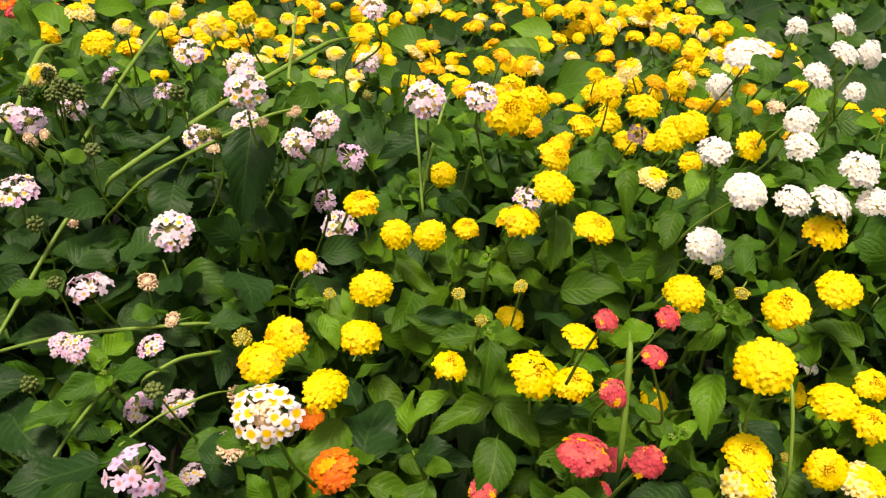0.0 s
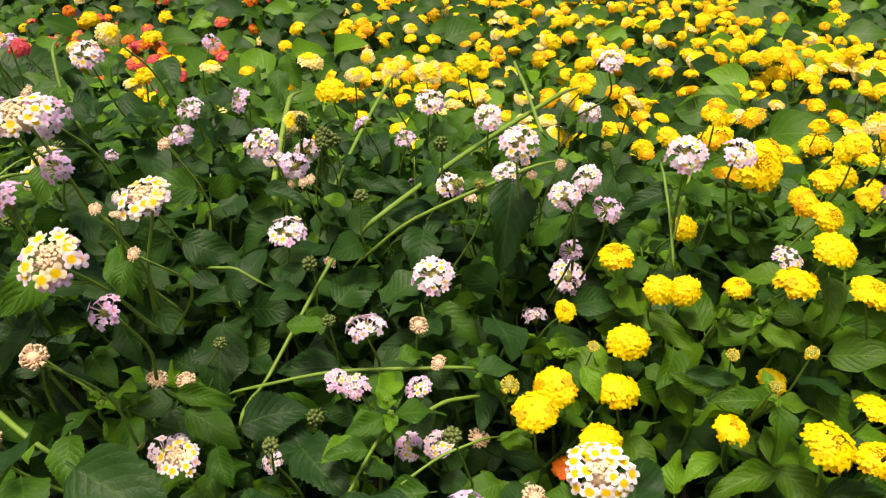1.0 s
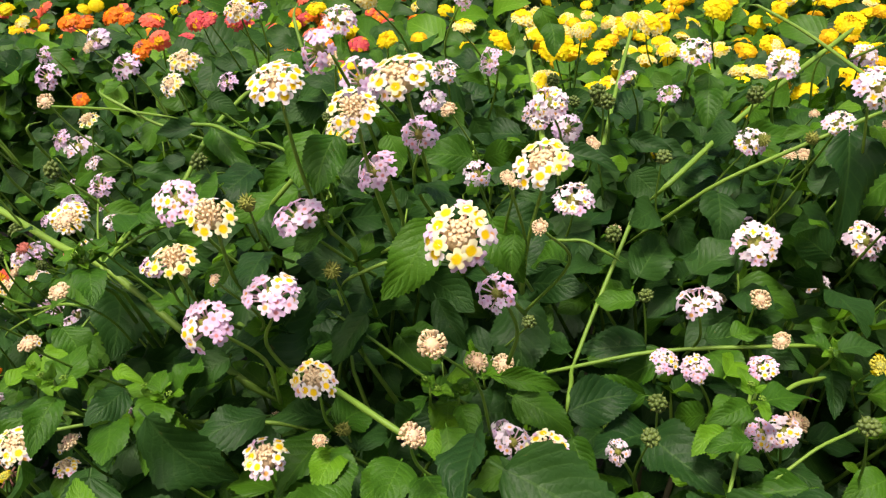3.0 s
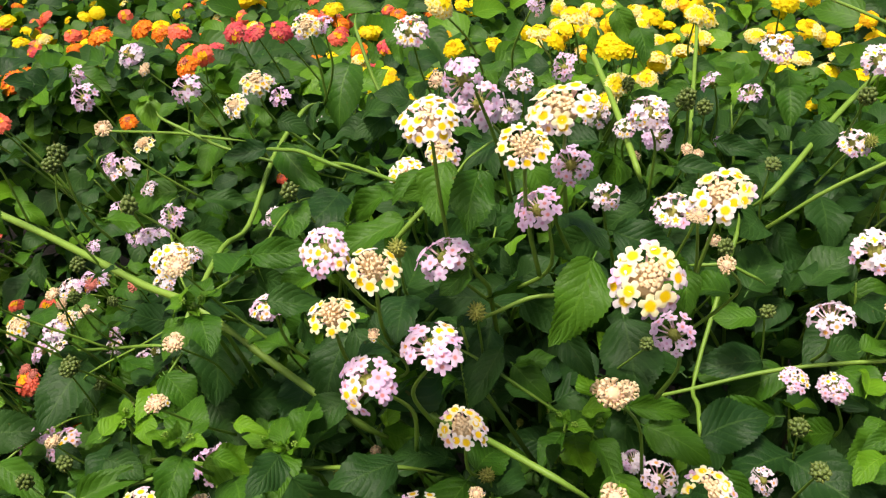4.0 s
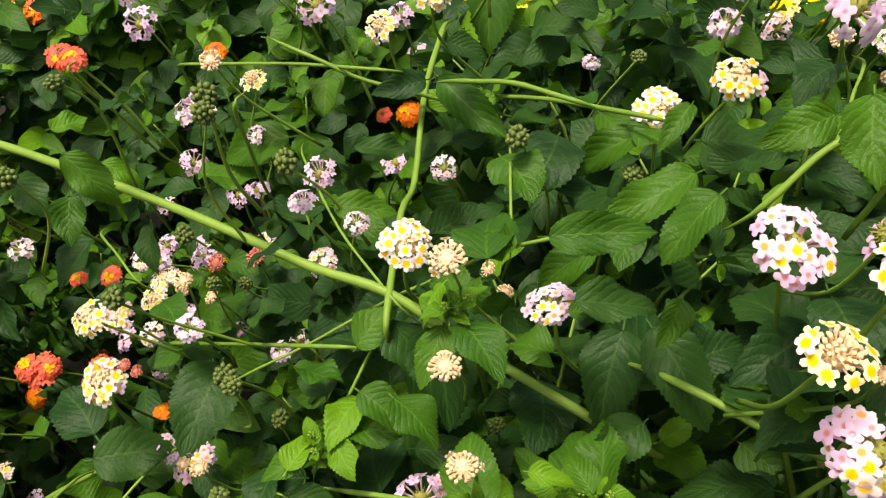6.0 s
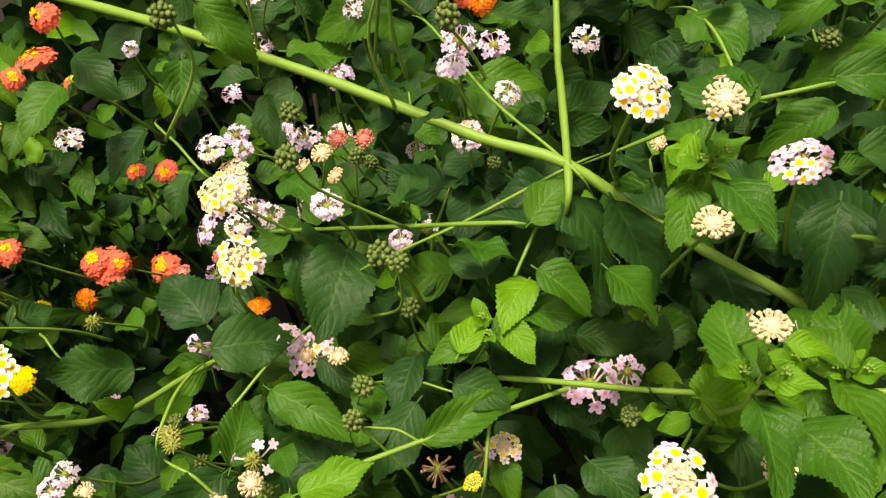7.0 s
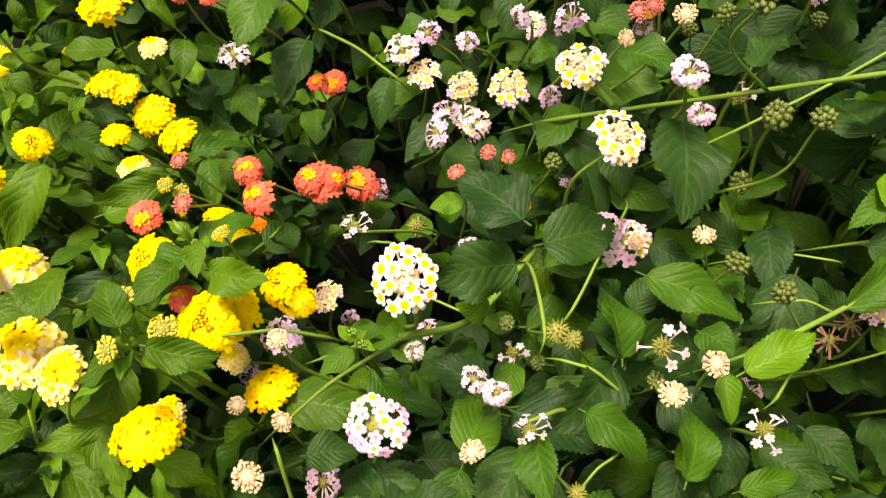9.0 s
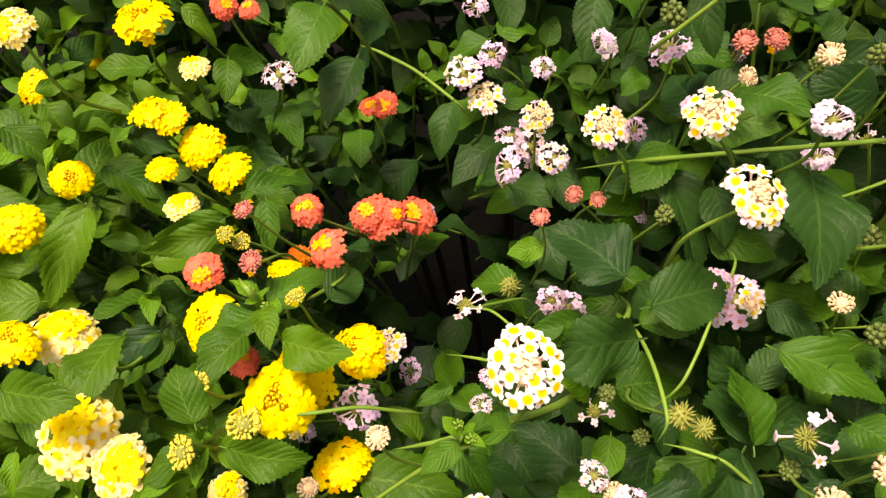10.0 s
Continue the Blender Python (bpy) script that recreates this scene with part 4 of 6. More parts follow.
def hides(p):
    """Whether a point stands before the middle of a flower head, seen from the path."""
    p = np.array(p)
    s = ((p - SPOTS_3) * SIGHT).sum(1)
    off = np.linalg.norm(p - SPOTS_3 - s[:, None] * SIGHT, axis=1)
    if ((s > 0) & (s < REACH) & (off < WIDTHS_3)).any():
        return True
    s = (p - SPOTS) @ TO_SUN
    off = np.linalg.norm(p - SPOTS - s[:, None] * TO_SUN, axis=1)
    return bool(((s > 0.01) & (s < 0.16) & (off < 0.35 * WIDTHS) & LIT).any())


def leaves(tone, rows):
    """Large single leaves: base, tip and how wide they are for their length."""
    for bx, by, bz, tx, ty, tz, wide in rows:
        base, tip = Vector((bx, by, bz)), Vector((tx, ty, tz))
        way = tip - base
        mid = base.lerp(tip, 0.5)
        face = (PATH_SIDE + Vector((0.8 * mid.x - 0.05, 0, 0)) - mid).normalized() * 0.75 + Vector((0, 0, 0.45))
        away = (mid - (PATH_SIDE + Vector((0.8 * mid.x - 0.05, 0, 0)))).normalized()
        shrub = owner(mid.x, mid.y)
        for back in (0, 0.012, 0.012, 0.014, 0.016, 0.02):
            base, tip, mid = base + away * back, tip + away * back, mid + away * back
            turned, line, broad = face, way, wide
            if wide > 1.02:
                # a short broad leaf is one that points along the line of sight
                deep = way.length * math.sqrt((wide / 1.02) ** 2 - 1) * (-0.8 if tip.z < base.z else 0.8)
                turned, line, broad = Vector((0, -0.25, 1)), way + away * deep, 1.02
            m = leaf_pose(base - line * 0.11, line, turned, line.length * 1.11, broad)
            if not any(hides(m @ Vector(v)) for v in ((0, 0.25, 0), (0.22, 0.35, 0), (-0.22, 0.35, 0), (0, 0.5, 0), (0.18, 0.65, 0), (-0.18, 0.65, 0), (0, 0.85, -0.1), (0, 1, -0.2))):
                break
        else:
            # no free place: a smaller leaf, further back
            base, line = base + away * 0.02, line * 0.7
        add_leaf(shrub, base - line * 0.11, line, turned, line.length * 1.11, tone, broad, True)
        for t in (0.25, 0.55, 0.85):
            LEAF_SPOTS.append((base.lerp(tip, t), 0.5 * way.length * wide * (0.5, 0.5, 0.25)[int(t * 3)]))


def stalk(r, points):
    """A long green stem through some points, thinner towards its end."""
    pts = [Vector(p) for p in points]
    if len(pts) == 2:
        pts.insert(1, pts[0].lerp(pts[1], 0.5) + Vector((0, 0, 0.003)))
    mid = pts[len(pts) // 2]
    shrub = owner(mid.x, mid.y)
    away = (mid - (PATH_SIDE + Vector((0.8 * mid.x - 0.05, 0, 0)))).normalized()
    pts = [p + away * 0.004 for p in pts]
    reach = min(1.0, (pts[0] - pts[-1]).length / 0.09)
    for end, inner in ((0, 1), (-1, -2)):
        way = (pts[end] - pts[inner]).normalized()
        tail = [pts[end] + (way * 0.03 + away * 0.010) * reach, pts[end] + (way * 0.055 + away * 0.05) * reach]
        pts = tail[::-1] + pts if end == 0 else pts + tail
    pts = smooth(pts, 4)
    shrub.stems.insert(0, (tube_piece(pts, [r * (0.95 - 0.12 * i / len(pts) + 0.05 * math.sin(2.1 * i)) * min(1.0, 0.2 + 0.14 * min(i, len(pts) - 1 - i)) for i in range(len(pts))], 8), "stem"))


leaves("deep", [(-1.183, 0.701, 0.907, -1.148, 0.697, 0.890, 0.91), (-1.180, 0.872, 0.815, -1.145, 0.860, 0.790, 0.93), (-1.136, 0.594, 0.840, -1.173, 0.557, 0.837, 0.74), (-1.074, 0.912, 0.837, -1.100, 0.866, 0.810, 1.05), (-1.055, 0.601, 0.799, -1.032, 0.592, 0.790, 1.08), (-1.052, 0.639, 0.817, -1.030, 0.661, 0.825, 1.13), (-1.017, 0.502, 0.800, -0.991, 0.480, 0.786, 1.31), (-0.986, 0.826, 0.838, -0.998, 0.792, 0.815, 0.88), (-0.986, 0.463, 0.837, -0.962, 0.469, 0.831, 1.02), (-0.903, 0.669, 0.853, -0.891, 0.633, 0.828, 1.19), (-0.882, 0.625, 0.831, -0.893, 0.647, 0.843, 1.40), (-0.865, 0.597, 0.849, -0.834, 0.610, 0.854, 1.06), (-0.862, 0.759, 0.961, -0.878, 0.705, 0.922, 0.82)])
leaves("deep", [(-0.838, 0.552, 0.832, -0.843, 0.525, 0.819, 0.96), (-0.835, 0.654, 0.903, -0.807, 0.607, 0.861, 0.68), (-0.821, 0.618, 1.023, -0.814, 0.581, 0.992, 0.84), (-0.807, 0.613, 0.833, -0.779, 0.592, 0.829, 0.81), (-0.803, 0.624, 0.916, -0.795, 0.581, 0.888, 0.98), (-0.789, 0.567, 0.850, -0.810, 0.552, 0.850, 1.40), (-0.769, 0.491, 0.804, -0.737, 0.472, 0.798, 0.82), (-0.758, 0.641, 0.931, -0.738, 0.658, 0.947, 1.10), (-0.744, 0.607, 0.846, -0.754, 0.576, 0.833, 1.12), (-0.736, 0.517, 0.782, -0.711, 0.492, 0.774, 0.89), (-0.728, 0.611, 0.834, -0.756, 0.612, 0.832, 1.37), (-0.722, 0.630, 0.995, -0.741, 0.614, 0.996, 1.18), (-0.713, 0.559, 0.874, -0.682, 0.553, 0.866, 0.93)])
leaves("deep", [(-0.704, 0.714, 1.025, -0.668, 0.732, 1.015, 0.69), (-0.700, 0.607, 0.908, -0.711, 0.633, 0.928, 1.33), (-0.683, 0.573, 0.842, -0.632, 0.529, 0.830, 0.66), (-0.678, 0.558, 0.739, -0.670, 0.526, 0.727, 1.29), (-0.674, 0.625, 0.934, -0.711, 0.637, 0.937, 0.76), (-0.663, 0.774, 1.047, -0.695, 0.751, 1.048, 0.85), (-0.663, 0.662, 0.934, -0.704, 0.639, 0.923, 1.01), (-0.659, 0.623, 0.954, -0.617, 0.589, 0.928, 0.82), (-0.657, 0.552, 0.809, -0.646, 0.505, 0.790, 0.89), (-0.650, 0.607, 0.871, -0.612, 0.598, 0.876, 0.78), (-0.641, 0.541, 0.844, -0.620, 0.518, 0.838, 1.07), (-0.635, 0.611, 0.958, -0.613, 0.575, 0.927, 1.09), (-0.635, 0.616, 0.861, -0.598, 0.620, 0.863, 0.89)])
leaves("deep", [(-0.584, 1.062, 1.098, -0.553, 1.052, 1.070, 1.28), (-0.577, 0.627, 0.912, -0.577, 0.596, 0.893, 1.40), (-0.570, 0.719, 1.027, -0.589, 0.691, 1.009, 1.31), (-0.554, 0.545, 1.023, -0.513, 0.557, 1.019, 0.70), (-0.531, 0.607, 0.965, -0.540, 0.564, 0.935, 1.00), (-0.521, 0.566, 0.940, -0.545, 0.539, 0.934, 1.01), (-0.518, 0.588, 0.981, -0.491, 0.548, 0.959, 0.83), (-0.456, 0.569, 0.899, -0.504, 0.583, 0.896, 1.17), (-0.427, 0.583, 0.991, -0.434, 0.543, 0.964, 0.71), (-0.412, 1.255, 1.040, -0.339, 1.261, 1.035, 0.79), (-0.411, 0.507, 1.034, -0.426, 0.478, 1.015, 0.64), (-0.383, 0.548, 1.029, -0.350, 0.515, 0.992, 0.78), (-0.358, 1.061, 0.981, -0.308, 1.056, 0.954, 0.96)])
leaves("deep", [(-0.344, 0.646, 0.978, -0.334, 0.595, 0.942, 1.04), (-0.314, 0.729, 1.049, -0.274, 0.720, 1.047, 0.60), (-0.303, 0.688, 0.901, -0.336, 0.708, 0.922, 1.08), (-0.296, 0.930, 1.086, -0.249, 0.919, 1.082, 0.73), (-0.295, 0.614, 0.898, -0.247, 0.633, 0.908, 0.90), (-0.272, 0.794, 1.053, -0.218, 0.774, 1.047, 0.73), (-0.257, 0.825, 1.044, -0.201, 0.812, 1.029, 0.71), (-0.255, 0.736, 0.949, -0.227, 0.786, 0.982, 0.81), (-0.245, 0.708, 0.904, -0.294, 0.689, 0.910, 0.88), (-0.241, 0.566, 0.929, -0.201, 0.547, 0.916, 1.29), (-0.232, 0.809, 1.011, -0.183, 0.840, 1.026, 0.61), (-0.196, 0.782, 1.012, -0.191, 0.752, 0.982, 1.18), (-0.171, 0.624, 0.947, -0.167, 0.591, 0.922, 0.99)])
leaves("deep", [(-0.146, 0.512, 0.933, -0.191, 0.491, 0.936, 0.87), (-0.137, 1.195, 1.066, -0.176, 1.210, 1.084, 1.27), (-0.123, 0.656, 0.945, -0.093, 0.661, 0.954, 1.07), (-0.116, 0.690, 0.909, -0.114, 0.668, 0.893, 1.40), (-0.114, 0.771, 1.064, -0.106, 0.718, 1.007, 0.82), (-0.113, 0.725, 0.904, -0.130, 0.740, 0.914, 1.40), (-0.086, 0.499, 0.949, -0.085, 0.523, 0.965, 1.03), (-0.083, 0.490, 0.954, -0.110, 0.497, 0.965, 0.89), (-0.004, 0.590, 0.880, 0.007, 0.638, 0.912, 1.10), (0.027, 0.659, 0.961, 0.072, 0.659, 0.963, 0.60), (0.027, 0.845, 1.047, -0.018, 0.831, 1.032, 0.60), (0.110, 0.588, 0.923, 0.151, 0.593, 0.934, 0.64), (0.145, 0.686, 0.943, 0.126, 0.713, 0.963, 1.21)])
leaves("deep", [(0.190, 0.493, 0.947, 0.156, 0.505, 0.945, 1.18), (0.211, 0.569, 0.985, 0.187, 0.590, 0.993, 1.12), (0.252, 0.586, 0.935, 0.279, 0.560, 0.928, 1.01)])
leaves("mid", [(-1.231, 0.717, 0.921, -1.206, 0.735, 0.922, 0.60), (-1.217, 0.697, 0.924, -1.195, 0.688, 0.906, 1.17), (-1.207, 0.647, 0.938, -1.182, 0.637, 0.919, 0.96), (-1.196, 0.870, 0.912, -1.170, 0.854, 0.887, 0.80), (-1.186, 0.670, 0.902, -1.145, 0.660, 0.875, 1.07), (-1.177, 0.641, 0.889, -1.188, 0.589, 0.865, 0.81), (-1.167, 0.868, 0.862, -1.166, 0.843, 0.842, 1.14), (-1.162, 0.637, 0.925, -1.122, 0.625, 0.900, 0.78), (-1.112, 0.560, 0.870, -1.150, 0.527, 0.869, 0.72), (-1.111, 0.693, 0.852, -1.076, 0.725, 0.857, 0.60), (-1.106, 0.654, 0.869, -1.145, 0.629, 0.867, 0.61), (-1.103, 0.665, 0.799, -1.047, 0.701, 0.797, 0.60), (-1.098, 0.670, 0.877, -1.061, 0.688, 0.879, 0.60)])
leaves("mid", [(-1.095, 0.630, 0.880, -1.135, 0.606, 0.881, 0.64), (-1.084, 0.470, 0.857, -1.114, 0.451, 0.862, 0.70), (-1.078, 0.649, 0.888, -1.074, 0.623, 0.871, 0.80), (-1.078, 0.508, 0.893, -1.069, 0.493, 0.884, 0.87), (-1.076, 0.457, 0.850, -1.069, 0.443, 0.842, 1.02), (-1.075, 0.574, 0.860, -1.096, 0.550, 0.854, 0.63), (-1.069, 0.634, 0.891, -1.077, 0.607, 0.877, 1.03), (-1.066, 0.806, 0.928, -1.084, 0.773, 0.904, 1.16), (-1.063, 0.587, 0.847, -1.027, 0.578, 0.835, 0.79), (-1.057, 0.487, 0.877, -1.025, 0.487, 0.870, 0.67), (-0.969, 0.911, 0.972, -0.926, 0.928, 0.966, 0.62), (-0.950, 0.536, 0.863, -0.980, 0.520, 0.858, 0.66), (-0.947, 0.501, 0.869, -0.913, 0.472, 0.846, 0.93)])
leaves("mid", [(-0.938, 0.495, 0.884, -0.958, 0.492, 0.889, 1.40), (-0.880, 0.831, 0.950, -0.825, 0.846, 0.942, 1.05), (-0.880, 0.467, 0.848, -0.881, 0.438, 0.838, 1.09), (-0.875, 0.578, 0.862, -0.926, 0.564, 0.866, 0.84), (-0.875, 0.571, 0.865, -0.912, 0.543, 0.869, 0.96), (-0.869, 0.631, 0.801, -0.805, 0.640, 0.816, 0.67), (-0.863, 0.606, 1.047, -0.851, 0.570, 1.012, 0.94), (-0.855, 0.484, 0.841, -0.821, 0.470, 0.831, 0.83), (-0.845, 0.709, 0.875, -0.873, 0.689, 0.858, 1.17), (-0.841, 0.701, 0.931, -0.861, 0.694, 0.922, 1.31), (-0.840, 0.609, 1.065, -0.809, 0.599, 1.038, 0.76), (-0.833, 0.527, 0.830, -0.831, 0.566, 0.847, 0.98), (-0.825, 0.655, 0.937, -0.807, 0.643, 0.932, 1.40)])
leaves("mid", [(-0.818, 0.563, 0.854, -0.769, 0.543, 0.841, 0.61), (-0.811, 0.461, 0.820, -0.797, 0.495, 0.833, 0.86), (-0.799, 0.520, 0.856, -0.791, 0.508, 0.853, 1.40), (-0.798, 0.845, 0.977, -0.855, 0.822, 0.971, 1.00), (-0.789, 0.455, 0.821, -0.759, 0.463, 0.824, 0.60), (-0.755, 0.523, 0.835, -0.701, 0.498, 0.828, 0.60), (-0.752, 0.808, 1.050, -0.757, 0.775, 1.022, 1.01), (-0.751, 0.786, 1.052, -0.753, 0.755, 1.021, 1.06), (-0.733, 0.609, 1.006, -0.706, 0.608, 0.997, 0.99), (-0.726, 0.536, 0.854, -0.676, 0.559, 0.875, 0.60), (-0.717, 0.607, 0.929, -0.685, 0.607, 0.923, 1.18), (-0.715, 0.706, 0.984, -0.673, 0.710, 0.979, 0.74), (-0.710, 0.685, 0.823, -0.740, 0.667, 0.831, 0.71)])
leaves("mid", [(-0.686, 0.765, 1.007, -0.726, 0.748, 1.013, 0.70), (-0.686, 0.866, 1.017, -0.737, 0.861, 1.022, 0.75), (-0.685, 0.547, 0.837, -0.666, 0.513, 0.824, 0.70), (-0.685, 0.592, 0.902, -0.643, 0.584, 0.907, 0.82), (-0.677, 0.609, 0.944, -0.656, 0.625, 0.963, 0.92), (-0.672, 0.589, 0.929, -0.641, 0.575, 0.917, 1.00), (-0.659, 0.808, 1.037, -0.608, 0.778, 1.003, 0.60), (-0.640, 0.551, 0.959, -0.616, 0.538, 0.942, 1.03), (-0.637, 0.560, 0.879, -0.597, 0.590, 0.882, 0.60), (-0.632, 0.941, 1.085, -0.633, 0.901, 1.040, 1.09), (-0.600, 0.680, 1.030, -0.583, 0.663, 1.014, 1.37), (-0.595, 0.579, 1.022, -0.597, 0.603, 1.042, 1.40), (-0.590, 0.540, 1.025, -0.562, 0.546, 1.018, 1.02)])
leaves("mid", [(-0.582, 0.584, 1.025, -0.600, 0.588, 1.028, 1.40), (-0.579, 0.887, 1.132, -0.571, 0.853, 1.088, 0.84), (-0.568, 0.496, 0.929, -0.552, 0.470, 0.920, 1.19), (-0.565, 0.557, 1.047, -0.521, 0.554, 1.052, 0.60), (-0.549, 0.519, 0.934, -0.536, 0.502, 0.918, 1.40), (-0.544, 0.519, 0.939, -0.557, 0.538, 0.948, 0.97), (-0.541, 0.519, 0.933, -0.528, 0.552, 0.954, 1.05), (-0.540, 0.570, 1.036, -0.572, 0.560, 1.018, 0.80), (-0.540, 0.476, 1.066, -0.520, 0.477, 1.072, 0.98), (-0.514, 0.697, 1.040, -0.566, 0.685, 1.020, 0.60), (-0.513, 0.622, 1.074, -0.482, 0.601, 1.063, 1.20), (-0.509, 0.560, 1.016, -0.517, 0.543, 1.002, 0.95), (-0.506, 0.677, 1.021, -0.535, 0.665, 1.000, 0.80)])
leaves("mid", [(-0.500, 0.549, 1.071, -0.524, 0.535, 1.051, 0.86), (-0.492, 0.614, 1.053, -0.539, 0.587, 1.043, 0.60), (-0.486, 0.744, 1.074, -0.461, 0.748, 1.068, 1.28), (-0.485, 0.611, 1.092, -0.510, 0.576, 1.074, 0.70), (-0.446, 0.571, 1.102, -0.447, 0.544, 1.076, 0.93), (-0.442, 0.555, 1.104, -0.473, 0.541, 1.097, 0.76), (-0.427, 0.565, 1.160, -0.416, 0.562, 1.150, 1.35), (-0.420, 0.630, 0.935, -0.393, 0.614, 0.923, 1.04), (-0.419, 0.491, 0.937, -0.401, 0.476, 0.922, 1.40), (-0.419, 0.524, 1.117, -0.421, 0.497, 1.093, 0.99), (-0.416, 0.599, 0.959, -0.389, 0.607, 0.964, 0.76), (-0.395, 0.523, 1.123, -0.382, 0.514, 1.107, 1.13), (-0.379, 0.807, 1.142, -0.386, 0.786, 1.114, 0.73)])
leaves("mid", [(-0.373, 0.472, 0.951, -0.379, 0.452, 0.942, 1.40), (-0.364, 0.461, 0.962, -0.365, 0.440, 0.950, 1.40), (-0.363, 0.527, 1.067, -0.379, 0.490, 1.039, 0.76), (-0.360, 0.833, 1.152, -0.338, 0.804, 1.108, 0.87), (-0.349, 0.496, 0.960, -0.335, 0.473, 0.942, 1.07), (-0.341, 0.608, 0.924, -0.297, 0.614, 0.918, 0.60), (-0.341, 0.754, 1.149, -0.327, 0.733, 1.125, 1.15), (-0.334, 0.542, 1.065, -0.315, 0.520, 1.040, 0.99), (-0.331, 0.602, 0.914, -0.287, 0.586, 0.909, 0.85), (-0.317, 0.505, 1.077, -0.315, 0.488, 1.063, 0.92), (-0.310, 1.065, 0.945, -0.353, 1.053, 0.938, 0.74), (-0.290, 0.715, 0.882, -0.239, 0.730, 0.890, 0.77), (-0.286, 0.539, 0.938, -0.271, 0.519, 0.924, 1.02)])
leaves("mid", [(-0.255, 0.690, 0.951, -0.285, 0.688, 0.952, 0.93), (-0.243, 0.647, 0.898, -0.298, 0.650, 0.891, 0.75), (-0.228, 0.713, 0.894, -0.270, 0.696, 0.875, 0.87), (-0.202, 0.976, 1.065, -0.201, 0.952, 1.038, 1.12), (-0.202, 0.962, 1.053, -0.203, 0.938, 1.024, 1.08), (-0.201, 0.670, 0.925, -0.182, 0.653, 0.912, 1.40), (-0.193, 0.607, 0.930, -0.201, 0.595, 0.921, 1.24), (-0.188, 0.677, 0.936, -0.162, 0.686, 0.945, 1.04), (-0.185, 0.607, 0.926, -0.169, 0.589, 0.909, 1.19), (-0.184, 0.562, 0.930, -0.210, 0.548, 0.931, 0.82), (-0.183, 0.592, 0.935, -0.207, 0.575, 0.922, 1.13), (-0.183, 0.766, 1.063, -0.134, 0.768, 1.071, 0.70), (-0.177, 0.625, 0.917, -0.154, 0.604, 0.904, 1.17)])
leaves("mid", [(-0.147, 0.526, 0.944, -0.195, 0.516, 0.934, 0.60), (-0.130, 0.756, 1.076, -0.169, 0.738, 1.069, 0.65), (-0.118, 0.682, 0.937, -0.112, 0.669, 0.926, 1.40), (-0.117, 0.705, 0.930, -0.128, 0.717, 0.939, 1.40), (-0.116, 0.749, 1.070, -0.131, 0.731, 1.047, 1.17), (-0.104, 0.528, 0.958, -0.139, 0.516, 0.944, 1.20), (-0.072, 0.622, 0.927, -0.106, 0.618, 0.917, 0.60), (-0.055, 0.600, 0.935, -0.033, 0.581, 0.920, 0.92), (0.001, 0.568, 0.896, -0.023, 0.583, 0.907, 1.36), (0.001, 0.569, 0.879, 0.047, 0.565, 0.876, 0.80), (0.009, 0.738, 0.972, 0.043, 0.715, 0.951, 0.72), (0.077, 0.604, 0.974, 0.079, 0.575, 0.952, 0.99), (0.083, 0.601, 0.928, 0.039, 0.584, 0.913, 0.68)])
leaves("mid", [(0.084, 0.606, 0.928, 0.113, 0.577, 0.911, 0.84), (0.086, 0.588, 0.910, 0.075, 0.553, 0.886, 1.04), (0.132, 0.724, 1.021, 0.131, 0.691, 0.990, 0.85), (0.164, 0.538, 0.956, 0.183, 0.537, 0.960, 1.40), (0.197, 0.784, 1.044, 0.198, 0.755, 1.014, 0.87), (0.231, 0.743, 1.023, 0.219, 0.725, 1.001, 1.08), (0.269, 0.767, 1.038, 0.273, 0.743, 1.016, 1.00), (0.316, 0.799, 1.149, 0.313, 0.776, 1.119, 1.26), (0.326, 0.587, 0.939, 0.325, 0.568, 0.926, 0.78), (0.329, 0.804, 1.009, 0.338, 0.762, 0.973, 1.13)])
leaves("young", [(-1.187, 0.671, 0.914, -1.201, 0.672, 0.922, 1.08), (-1.178, 0.648, 0.928, -1.188, 0.631, 0.921, 0.71), (-1.170, 0.655, 0.926, -1.157, 0.672, 0.932, 0.79), (-1.165, 0.503, 0.855, -1.163, 0.485, 0.848, 0.82), (-1.154, 0.506, 0.895, -1.128, 0.506, 0.884, 0.75), (-1.072, 0.478, 0.819, -1.046, 0.462, 0.806, 1.04), (-1.069, 0.478, 0.877, -1.088, 0.467, 0.879, 0.71), (-1.068, 0.502, 0.867, -1.032, 0.500, 0.854, 0.73), (-1.063, 0.568, 0.880, -1.055, 0.555, 0.871, 0.78), (-1.057, 0.569, 0.866, -1.027, 0.574, 0.854, 0.78), (-0.910, 0.643, 0.856, -0.932, 0.639, 0.853, 1.13), (-0.886, 0.679, 1.030, -0.856, 0.679, 1.016, 0.76), (-0.867, 0.515, 0.856, -0.878, 0.486, 0.845, 1.14)])
